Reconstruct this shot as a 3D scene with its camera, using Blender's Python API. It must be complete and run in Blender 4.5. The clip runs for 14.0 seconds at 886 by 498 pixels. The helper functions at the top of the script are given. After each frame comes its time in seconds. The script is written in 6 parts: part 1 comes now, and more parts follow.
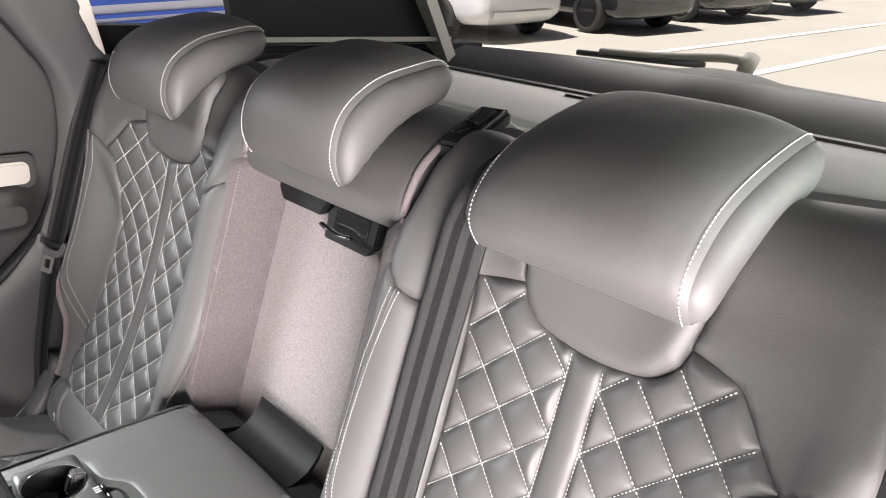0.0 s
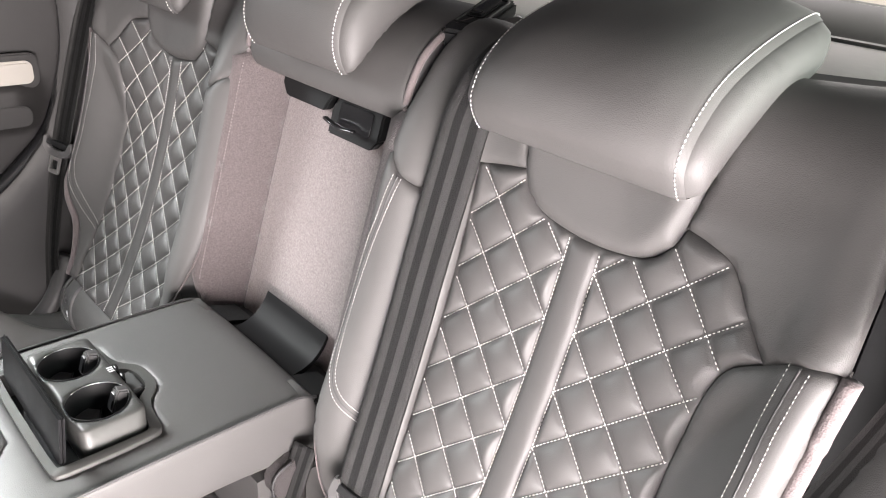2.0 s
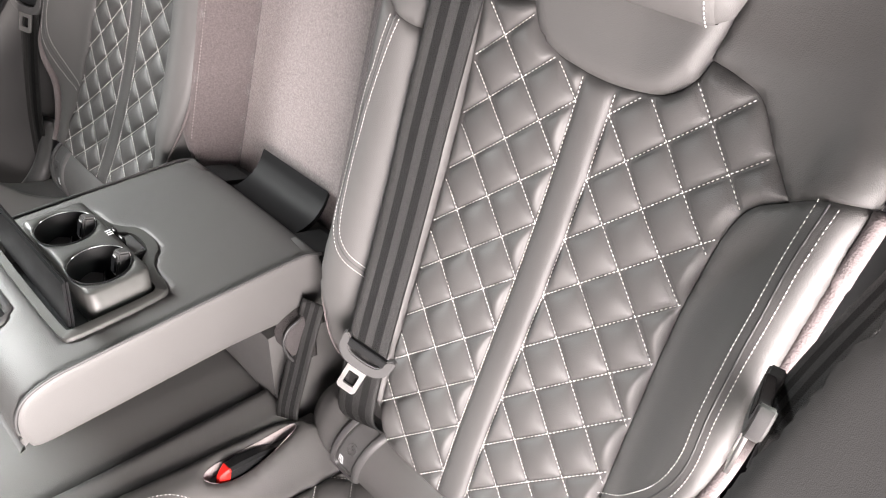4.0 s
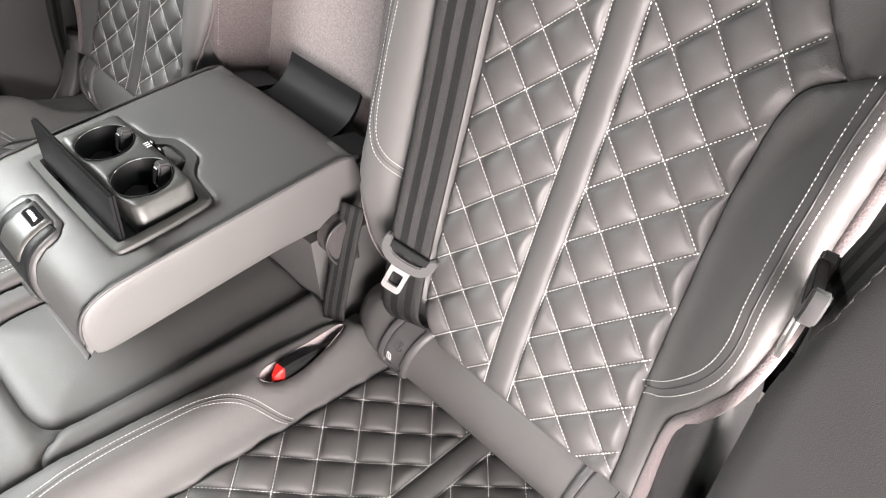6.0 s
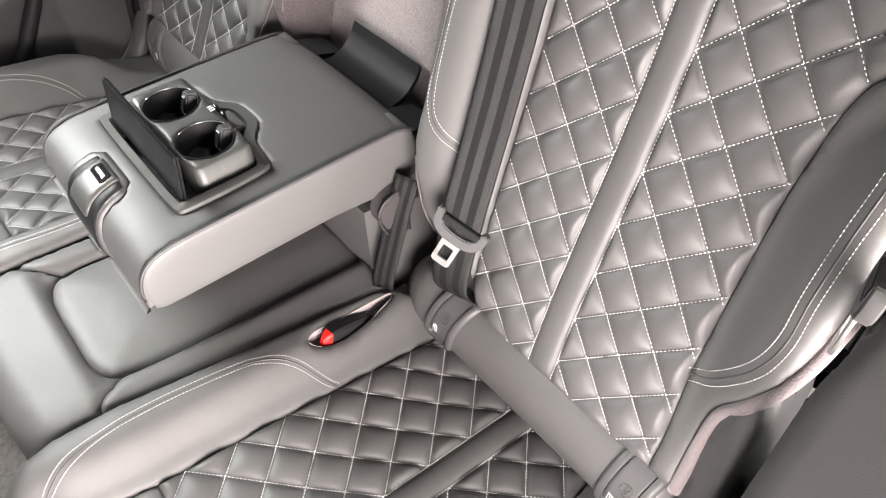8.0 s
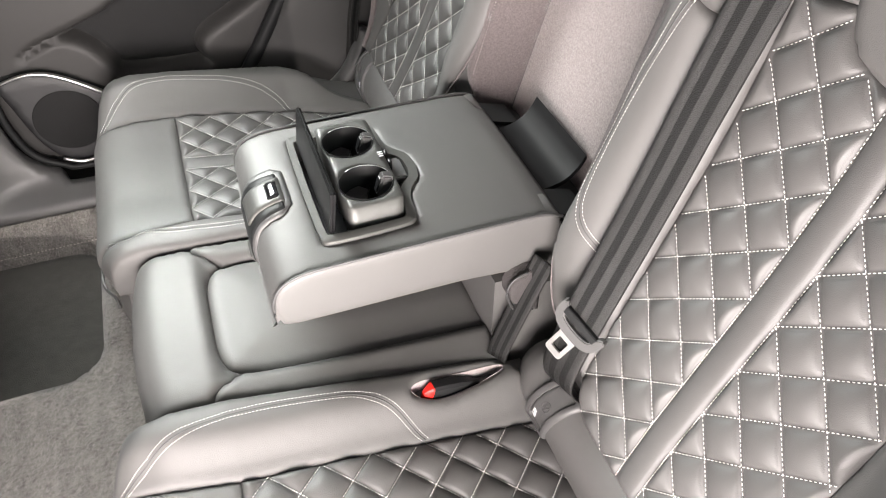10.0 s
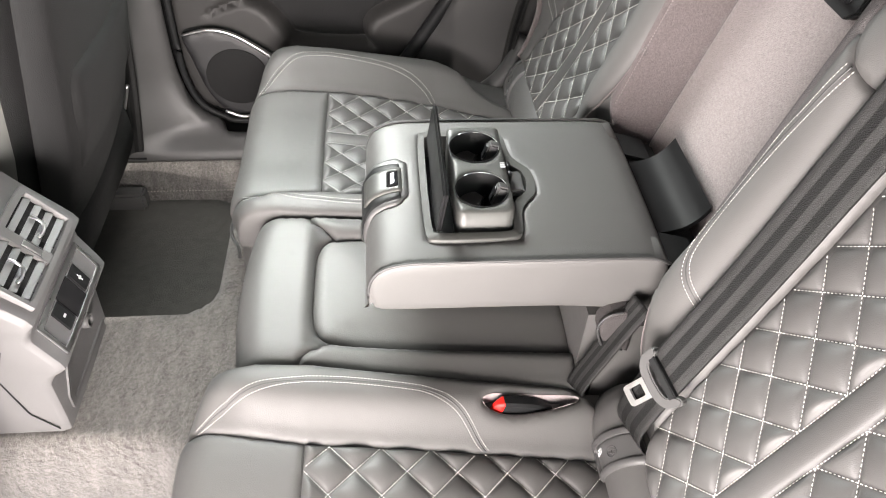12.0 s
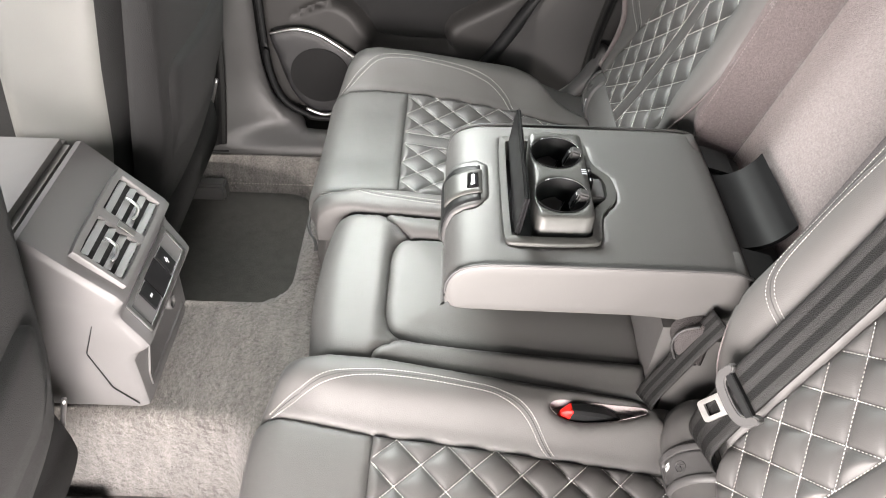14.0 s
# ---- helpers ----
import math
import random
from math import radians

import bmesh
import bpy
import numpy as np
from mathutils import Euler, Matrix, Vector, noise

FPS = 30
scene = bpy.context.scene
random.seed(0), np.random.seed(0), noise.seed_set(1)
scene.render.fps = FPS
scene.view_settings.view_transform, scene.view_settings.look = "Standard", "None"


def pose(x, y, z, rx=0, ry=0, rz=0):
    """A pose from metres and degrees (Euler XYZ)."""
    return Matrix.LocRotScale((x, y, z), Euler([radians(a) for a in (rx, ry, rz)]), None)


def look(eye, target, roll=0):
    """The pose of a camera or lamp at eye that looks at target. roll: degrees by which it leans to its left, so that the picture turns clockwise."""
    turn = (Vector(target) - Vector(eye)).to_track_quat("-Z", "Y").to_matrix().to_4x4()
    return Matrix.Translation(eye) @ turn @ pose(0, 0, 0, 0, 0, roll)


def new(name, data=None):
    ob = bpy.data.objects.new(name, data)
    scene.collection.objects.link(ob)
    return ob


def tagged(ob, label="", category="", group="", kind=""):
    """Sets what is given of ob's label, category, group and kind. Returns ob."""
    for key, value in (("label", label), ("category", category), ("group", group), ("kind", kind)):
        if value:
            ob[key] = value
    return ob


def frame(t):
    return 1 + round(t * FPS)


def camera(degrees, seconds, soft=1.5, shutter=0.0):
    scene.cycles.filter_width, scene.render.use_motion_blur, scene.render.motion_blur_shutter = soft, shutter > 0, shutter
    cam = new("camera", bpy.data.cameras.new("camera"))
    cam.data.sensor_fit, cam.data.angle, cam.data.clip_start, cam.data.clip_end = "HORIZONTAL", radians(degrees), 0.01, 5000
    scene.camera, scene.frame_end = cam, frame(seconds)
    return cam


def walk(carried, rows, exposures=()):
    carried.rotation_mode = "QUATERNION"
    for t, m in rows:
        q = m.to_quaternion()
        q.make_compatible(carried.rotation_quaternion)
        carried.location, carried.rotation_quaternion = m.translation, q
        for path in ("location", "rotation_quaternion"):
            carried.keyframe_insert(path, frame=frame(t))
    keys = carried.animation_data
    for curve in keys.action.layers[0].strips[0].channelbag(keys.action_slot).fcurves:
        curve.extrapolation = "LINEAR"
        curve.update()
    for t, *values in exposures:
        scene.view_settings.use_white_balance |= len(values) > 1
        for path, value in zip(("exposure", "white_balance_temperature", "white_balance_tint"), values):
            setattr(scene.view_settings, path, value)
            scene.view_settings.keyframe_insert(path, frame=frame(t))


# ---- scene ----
# A car's rear seats seen from the open rear door. x: to the car's left, y: to its tail, z: up from the floor pan.
# The cabin is laid out along its armrest; LEVEL sets it upright on the ground.
cam = camera(62.78, 14.0, soft=1.05)
ROWS = [
    (0.0, 0.6895, -0.6973, 1.1147, 69.21, -3.78, 45.73),
    (0.5, 0.6960, -0.7034, 1.1098, 68.38, -3.81, 45.99),
    (1.0, 0.7015, -0.7058, 1.1012, 67.26, -3.99, 46.24),
    (1.5, 0.7093, -0.7112, 1.0912, 65.60, -4.17, 46.43),
    (2.0, 0.7123, -0.7085, 1.0815, 63.52, -4.26, 46.54),
    (2.5, 0.7082, -0.7071, 1.0733, 60.93, -4.17, 46.33),
    (3.0, 0.7039, -0.7039, 1.0673, 58.15, -4.00, 46.03),
    (3.5, 0.6981, -0.6998, 1.0599, 55.42, -3.62, 45.70),
    (4.0, 0.6940, -0.7016, 1.0575, 52.67, -2.92, 45.37),
    (6.5, 0.6814, -0.7116, 1.0564, 43.30, 0.87, 45.64),
    (7.0, 0.6782, -0.7127, 1.0566, 42.39, 1.25, 46.06),
    (9.5, 0.6986, -0.6895, 1.0846, 44.95, 0.28, 64.30),
    (10.0, 0.6894, -0.6668, 1.0985, 45.98, -0.03, 69.84),
    (10.5, 0.6832, -0.6560, 1.1073, 46.42, -0.60, 74.77),
    (11.0, 0.6851, -0.6431, 1.1100, 46.38, -1.26, 78.95),
    (11.5, 0.6898, -0.6331, 1.1107, 46.17, -1.75, 82.60),
    (12.0, 0.6983, -0.6391, 1.1114, 46.03, -2.07, 85.64),
    (12.5, 0.7026, -0.6452, 1.1109, 46.02, -2.08, 87.97),
    (13.0, 0.7077, -0.6506, 1.1112, 46.10, -1.83, 89.71),
    (13.5, 0.7107, -0.6624, 1.1128, 46.32, -1.61, 90.74),
    (14.0, 0.7094, -0.6629, 1.1110, 46.45, -1.33, 91.22),
]
EXPOSURES = [(0.0, 1.27, 6450, 17), (4.0, 1.06, 6600, 17), (7.0, 0.99, 6620, 16), (9.5, 1.12, 6660, 15), (11.0, 1.18, 6640, 14), (14.0, 1.18, 6640, 14)]
LEVEL = Matrix.Rotation(radians(-4.5), 4, "X")
walk(cam, [(t, LEVEL @ pose(*row)) for t, *row in ROWS], EXPOSURES)

# ---- daylight ----
SUN_UP, SUN_ROUND = radians(58), radians(180)
world = bpy.data.worlds.new("sky")
scene.world = world
world.use_nodes = True
sky = world.node_tree.nodes.new("ShaderNodeTexSky")
sky.sky_type, sky.sun_disc = "NISHITA", False
sky.sun_elevation, sky.sun_rotation = SUN_UP, SUN_ROUND
sky.air_density, sky.dust_density = 0.7, 5.0
background = world.node_tree.nodes["Background"]
world.node_tree.links.new(sky.outputs[0], background.inputs[0])
background.inputs[1].default_value = 0.02
sun = new("sun", bpy.data.lights.new("sun", "SUN"))
sun.data.energy, sun.data.angle, sun.data.color = 3.2, radians(0.6), (1.0, 0.95, 0.88)
way = Vector((math.sin(SUN_ROUND) * math.cos(SUN_UP), math.cos(SUN_ROUND) * math.cos(SUN_UP), math.sin(SUN_UP)))
sun.matrix_world = look(way * 20, (0, 0, 0))


def sky_light(name, eye, target, width, height, power, colour, spread=180):
    """An area lamp for the sky's light through one of the car's openings, or for added fill."""
    lamp = new(name, bpy.data.lights.new(name, "AREA"))
    lamp.data.shape, lamp.data.size, lamp.data.size_y = "RECTANGLE", width, height
    lamp.data.energy, lamp.data.color, lamp.data.spread = power, colour, radians(spread)
    lamp.matrix_world = look(eye, target)


sky_light("light_door_opening", (1.15, -0.81, 0.51), (0.1, -0.44, 0.44), 0.82, 0.76, 56, (1.0, 0.95, 0.91))
# Added greenish fill lamp, level with the headrests, to brighten their flanks.
sky_light("fill_headrest_flank", (1.02, -0.13, 1.03), (0.45, -0.13, 0.95), 0.22, 0.12, 6.0, (0.88, 1.0, 0.88))
sky_light("light_windscreen", (0.0, -2.3, 1.30), (0.0, -0.6, 0.45), 1.3, 0.6, 0.15, (1.0, 0.94, 0.91), 80)
sky_light("light_rear_window", (0.0, 0.95, 1.25), (0.0, -0.2, 0.8), 1.1, 0.4, 3.0, (1.0, 0.97, 0.92))
sky_light("light_far_window", (-0.80, -0.94, 1.16), (-0.16, -0.79, 0.32), 0.5, 0.28, 9.2, (0.93, 1.0, 0.96), 92)
sky_light("light_near_front_window", (0.90, -1.62, 1.16), (-0.25, -1.33, 0.46), 0.5, 0.36, 6, (1.0, 0.99, 0.95), 60)
sky_light("light_far_front_window", (-0.80, -1.65, 1.20), (0.2, -0.9, 0.3), 0.8, 0.34, 0.5, (0.95, 0.98, 1.0), 60)

# ---- materials ----
def material(name, colour, rough=0.5, metal=0.0, vary=0.12, scale=30.0, grain=0.0, grain_scale=900.0, dents=0.0, dent_scale=25.0, sheen=0.0, spec=0.5, coat=0.0, patch=0.0, patch_scale=9.0, stretch=None):
    """A surface with blotches of the colour and the gloss, fine grain and shallow dents."""
    m = bpy.data.materials.new(name)
    m.use_nodes = True
    nodes, links = m.node_tree.nodes, m.node_tree.links
    out = nodes["Principled BSDF"]
    out.inputs["Metallic"].default_value, out.inputs["Specular IOR Level"].default_value = metal, spec
    out.inputs["Sheen Weight"].default_value, out.inputs["Sheen Roughness"].default_value = sheen, 0.45
    out.inputs["Coat Weight"].default_value = coat
    place = nodes.new("ShaderNodeTexCoord")
    blot = nodes.new("ShaderNodeTexNoise")
    blot.inputs["Scale"].default_value, blot.inputs["Detail"].default_value = scale, 5.0
    links.new(place.outputs["Object"], blot.inputs["Vector"])
    tint = nodes.new("ShaderNodeMix")
    tint.data_type = "RGBA"
    tint.inputs["A"].default_value = (*[c * (1 - vary) for c in colour], 1)
    tint.inputs["B"].default_value = (*[min(1, c * (1 + vary)) for c in colour], 1)
    links.new(blot.outputs["Fac"], tint.inputs["Factor"])
    shown = tint.outputs["Result"]
    if patch:
        wide = nodes.new("ShaderNodeTexNoise")
        wide.inputs["Scale"].default_value, wide.inputs["Detail"].default_value = patch_scale, 3.0
        if stretch:
            drawn = nodes.new("ShaderNodeMapping")
            drawn.inputs["Scale"].default_value, drawn.inputs["Rotation"].default_value = stretch, (0, 0, 0.35)
            links.new(place.outputs["Object"], drawn.inputs["Vector"])
            links.new(drawn.outputs["Vector"], wide.inputs["Vector"])
        else:
            links.new(place.outputs["Object"], wide.inputs["Vector"])
        span = nodes.new("ShaderNodeMapRange")
        span.inputs["From Min"].default_value, span.inputs["From Max"].default_value = 0.3, 0.7
        span.inputs["To Min"].default_value, span.inputs["To Max"].default_value = 1 - patch, 1 + patch
        links.new(wide.outputs["Fac"], span.inputs["Value"])
        times = nodes.new("ShaderNodeMix")
        times.data_type, times.blend_type = "RGBA", "MULTIPLY"
        times.inputs["Factor"].default_value = 1.0
        links.new(shown, times.inputs["A"])
        links.new(span.outputs["Result"], times.inputs["B"])
        shown = times.outputs["Result"]
    links.new(shown, out.inputs["Base Color"])
    gloss = nodes.new("ShaderNodeMapRange")
    gloss.inputs["To Min"].default_value, gloss.inputs["To Max"].default_value = max(0.02, rough - 0.07), min(1, rough + 0.07)
    links.new(blot.outputs["Fac"], gloss.inputs["Value"])
    links.new(gloss.outputs["Result"], out.inputs["Roughness"])
    last = None
    for kind, depth, size in (("grain", grain, grain_scale), ("dents", dents, dent_scale)):
        if depth:
            rough_map = nodes.new("ShaderNodeTexVoronoi" if kind == "grain" else "ShaderNodeTexNoise")
            rough_map.inputs["Scale"].default_value = size
            links.new(place.outputs["Object"], rough_map.inputs["Vector"])
            bump = nodes.new("ShaderNodeBump")
            bump.inputs["Strength"].default_value, bump.inputs["Distance"].default_value = 1.0, depth
            links.new(rough_map.outputs[0], bump.inputs["Height"])
            if last:
                links.new(last.outputs[0], bump.inputs["Normal"])
            last = bump
    if last:
        links.new(last.outputs[0], out.inputs["Normal"])
    return m


LEATHER = material("leather", (0.074, 0.072, 0.0705), 0.56, vary=0.1, scale=14, grain=0.00012, grain_scale=1100, dents=0.0012, dent_scale=22, spec=0.5)
QUILT = material("quilted_leather", (0.066, 0.064, 0.063), 0.50, vary=0.1, scale=14, grain=0.00012, grain_scale=1100, dents=0.0006, dent_scale=35, spec=0.5)
THREAD = material("thread", (0.80, 0.79, 0.76), 0.7, vary=0.08, scale=400, spec=0.2)
PIPING = material("piping", (0.035, 0.035, 0.035), 0.5, vary=0.1, scale=60)
ARCH_PLASTIC = material("matte_arch_trim", (0.044, 0.0435, 0.0435), 0.62, vary=0.08, scale=20, grain=0.0001, grain_scale=1500, spec=0.2)
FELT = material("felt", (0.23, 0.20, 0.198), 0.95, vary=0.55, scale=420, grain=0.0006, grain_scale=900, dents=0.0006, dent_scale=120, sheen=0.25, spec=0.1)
# The recess felt again, its colour darkened by half for the cheeks.
CHEEK_FELT = material("darkened_felt", (0.105, 0.090, 0.090), 0.95, vary=0.55, scale=420, grain=0.0006, grain_scale=900, dents=0.0006, dent_scale=120, sheen=0.25, spec=0.1)
TAIL_TRIM = material("tailgate_plastic", (0.070, 0.068, 0.064), 0.55, vary=0.06, scale=20, grain=0.0001, grain_scale=1500)
WEAVE = material("woven_trim", (0.135, 0.115, 0.115), 0.9, vary=0.3, scale=500, grain=0.0004, grain_scale=600, sheen=0.2, spec=0.15)
CARPET = material("carpet", (0.112, 0.105, 0.098), 0.97, vary=0.95, scale=260, patch=0.24, patch_scale=16, stretch=(1.0, 3.2, 1.0), grain=0.0025, grain_scale=800, dents=0.004, dent_scale=90, sheen=0.25, spec=0.06)
MAT_RUBBER = material("dark_mat", (0.058, 0.055, 0.051), 0.9, vary=0.3, scale=60, grain=0.0008, grain_scale=700, sheen=0.1, spec=0.12)
PLASTIC = material("soft_black_plastic", (0.014, 0.0145, 0.015), 0.46, vary=0.12, scale=30, grain=0.00008, grain_scale=1800, spec=0.13)
GRAINED = material("grained_black_plastic", (0.035, 0.035, 0.035), 0.30, vary=0.12, scale=30, grain=0.0003, grain_scale=1300)
CONSOLE_PLASTIC = material("console_plastic", (0.112, 0.110, 0.110), 0.5, vary=0.06, scale=25, grain=0.0001, grain_scale=1600)
SLOT_CLOTH = material("pale_woven_lining", (0.30, 0.26, 0.26), 0.9, vary=0.4, scale=500, grain=0.001, grain_scale=600, sheen=0.2, spec=0.15)
DARK_WEAVE = material("dark_woven_cloth", (0.05, 0.046, 0.046), 0.9, vary=0.4, scale=500, grain=0.001, grain_scale=600, spec=0.15)
GREY_PLASTIC = material("grey_plastic", (0.065, 0.064, 0.064), 0.45, vary=0.1, scale=25, grain=0.0001, grain_scale=1600)
DOOR_PLASTIC = material("door_trim_plastic", (0.024, 0.023, 0.0225), 0.5, vary=0.1, scale=20, grain=0.00015, grain_scale=1300, spec=0.3)
GLOSS_BLACK = material("gloss_black", (0.012, 0.012, 0.013), 0.15, vary=0.1, scale=30)
SPEAKER_PLASTIC = material("speaker_plastic", (0.018, 0.018, 0.019), 0.5, vary=0.1, scale=25, grain=0.0002, grain_scale=1400)
SATIN = material("satin_metal", (0.62, 0.62, 0.62), 0.3, metal=1.0, vary=0.08, scale=60)
STEEL = material("brushed_steel", (0.85, 0.84, 0.82), 0.38, metal=1.0, vary=0.08, scale=150)
SATIN_GREY = material("satin_grey", (0.060, 0.060, 0.057), 0.42, metal=0.2, vary=0.06, scale=40, grain=0.00005, grain_scale=2500)
RED = material("red_plastic", (0.55, 0.012, 0.008), 0.4, vary=0.08, scale=60)
WHITE_PRINT = material("pale_print", (0.55, 0.56, 0.57), 0.6, vary=0.05, scale=50)
HEADLINER = material("headliner", (0.045, 0.044, 0.043), 0.95, vary=0.1, scale=300, grain=0.0003, grain_scale=900, spec=0.1)
PALE_TRIM = material("pale_trim", (0.34, 0.32, 0.285), 0.6, vary=0.06, scale=30, grain=0.0002, grain_scale=1200)
COVER_CLOTH = material("luggage_cover_cloth", (0.62, 0.60, 0.57), 0.75, vary=0.06, scale=60, grain=0.0003, grain_scale=1200)
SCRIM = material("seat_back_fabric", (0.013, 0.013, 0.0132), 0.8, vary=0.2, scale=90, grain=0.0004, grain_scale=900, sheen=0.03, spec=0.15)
# Black leather lightened in colour for the strong light on front seats and lid.
LIT_LEATHER = material("front_seat_leather", (0.10, 0.099, 0.094), 0.48, vary=0.1, scale=14, grain=0.00012, grain_scale=1100, dents=0.0012, dent_scale=22)

TINTED = bpy.data.materials.new("tinted_glass")
TINTED.use_nodes = True
clear, shine, blend = (TINTED.node_tree.nodes.new("ShaderNode" + k) for k in ("BsdfTransparent", "BsdfGlossy", "MixShader"))
clear.inputs["Color"].default_value, shine.inputs["Roughness"].default_value, blend.inputs["Fac"].default_value = (0.93, 0.94, 0.92, 1), 0.03, 0.04
for a, b in ((clear.outputs[0], blend.inputs[1]), (shine.outputs[0], blend.inputs[2]), (blend.outputs[0], TINTED.node_tree.nodes["Material Output"].inputs[0])):
    TINTED.node_tree.links.new(a, b)

# ---- shaping tools ----
from mathutils.geometry import delaunay_2d_cdt


def thing(name, label="", category="", group="", kind="", at=(0, 0, 0)):
    ob = new(name)
    ob.empty_display_size = 0.05
    ob.location = at
    return tagged(ob, label, category, group, kind)


def mesh_part(name, verts, faces, mat, parent=None, label="", smooth=True, kind=""):
    data = bpy.data.meshes.new(name)
    data.from_pydata([tuple(map(float, v)) for v in verts], [], [tuple(map(int, f)) for f in faces])
    bm = bmesh.new()
    bm.from_mesh(data)
    bmesh.ops.recalc_face_normals(bm, faces=bm.faces) if len(bm.faces) < 60000 else None
    bm.to_mesh(data)
    bm.free()
    data.materials.append(mat)
    data.polygons.foreach_set("use_smooth", [smooth] * len(data.polygons))
    ob = new(name, data)
    if parent:
        shift = parent.location if parent.parent is None else parent.parent.location
        data.transform(Matrix.Translation(-Vector(shift)))
        ob.parent = parent
    return tagged(ob, label, kind=kind)


def part(name, bm, mat, parent=None, label="", smooth=True, sharp=40):
    """Links a bmesh as one mesh object under a thing or a part."""
    data = bpy.data.meshes.new(name)
    bm.to_mesh(data)
    bm.free()
    data.materials.append(mat)
    data.polygons.foreach_set("use_smooth", [smooth] * len(data.polygons))
    if smooth:
        data.set_sharp_from_angle(angle=radians(sharp))
    ob = new(name, data)
    if parent:
        shift = parent.location if parent.parent is None else parent.parent.location
        data.transform(Matrix.Translation(-Vector(shift)))
        ob.parent = parent
    return tagged(ob, label)


def curve(points, step=0.005, closed=False):
    """A smooth line through the points, evenly resampled."""
    p = np.array(points, float)
    n = len(p)
    out = []
    for i in range(n if closed else n - 1):
        a, b = p[i], p[(i + 1) % n]
        before = p[(i - 1) % n] if closed or i else 2 * a - b
        after = p[(i + 2) % n] if closed or i < n - 2 else 2 * b - a
        t = np.linspace(0, 1, 16, endpoint=False)[:, None]
        out.append(0.5 * (2 * a + (b - before) * t + (2 * before - 5 * a + 4 * b - after) * t**2 + (3 * a - 3 * b + after - before) * t**3))
    out = np.concatenate(out + ([] if closed else [p[-1:]]))
    return resample(out, step, closed)


def resample(points, step, closed=False):
    p = np.array(points, float)
    if closed:
        p = np.concatenate([p, p[:1]])
    along = np.r_[0, np.cumsum(np.linalg.norm(np.diff(p, axis=0), axis=1))]
    n = max(2, int(round(along[-1] / step)) + 1)
    at = np.linspace(0, along[-1], n)
    out = np.stack([np.interp(at, along, p[:, k]) for k in range(p.shape[1])], 1)
    return out[:-1] if closed else out


def joined(*lines):
    """A closed outline from lines that follow one another, their shared ends taken once."""
    return np.concatenate([line[:-1] for line in lines])


def softened(outline, times=3):
    """A closed outline with its corners cut round."""
    p = np.array(outline, float)
    for _ in range(times):
        q = np.roll(p, -1, axis=0)
        p = np.stack([0.75 * p + 0.25 * q, 0.25 * p + 0.75 * q], 1).reshape(-1, 2)
    return p


def even(p, n):
    q = np.concatenate([p, p[:1]])
    along = np.r_[0, np.cumsum(np.linalg.norm(np.diff(q, axis=0), axis=1))]
    at = np.linspace(0, along[-1], n, endpoint=False)
    return np.stack([np.interp(at, along, q[:, 0]), np.interp(at, along, q[:, 1])], 1)


def inside(points, outline):
    x, y = points[:, 0], points[:, 1]
    a, b = outline, np.roll(outline, -1, axis=0)
    hit = np.zeros(len(points), bool)
    for (ax, ay), (bx, by) in zip(a, b):
        cross = (ay > y) != (by > y)
        if abs(by - ay) > 1e-12:
            hit ^= cross & (x < (bx - ax) * (y - ay) / (by - ay) + ax)
    return hit


def edge_distance(points, outline, closed=True):
    a = outline if closed else outline[:-1]
    b = np.roll(outline, -1, axis=0) if closed else outline[1:]
    best = np.full(len(points), 9.0)
    for p, q in zip(a, b):
        d = q - p
        t = np.clip(((points - p) @ d) / max(d @ d, 1e-14), 0, 1)
        best = np.minimum(best, np.linalg.norm(points - (p + t[:, None] * d), axis=1))
    return best


def smoothstep(a, b, x):
    t = np.clip((np.asarray(x, float) - a) / (b - a), 0, 1)
    return t * t * (3 - 2 * t)


def normals(base, uv, facing):
    e = 1e-4
    du = base(uv + [e, 0]) - base(uv - [e, 0])
    dv = base(uv + [0, e]) - base(uv - [0, e])
    n = np.cross(du, dv)
    n /= np.linalg.norm(n, axis=1, keepdims=True) + 1e-12
    return np.where((n @ np.array(facing, float))[:, None] < 0, -n, n)


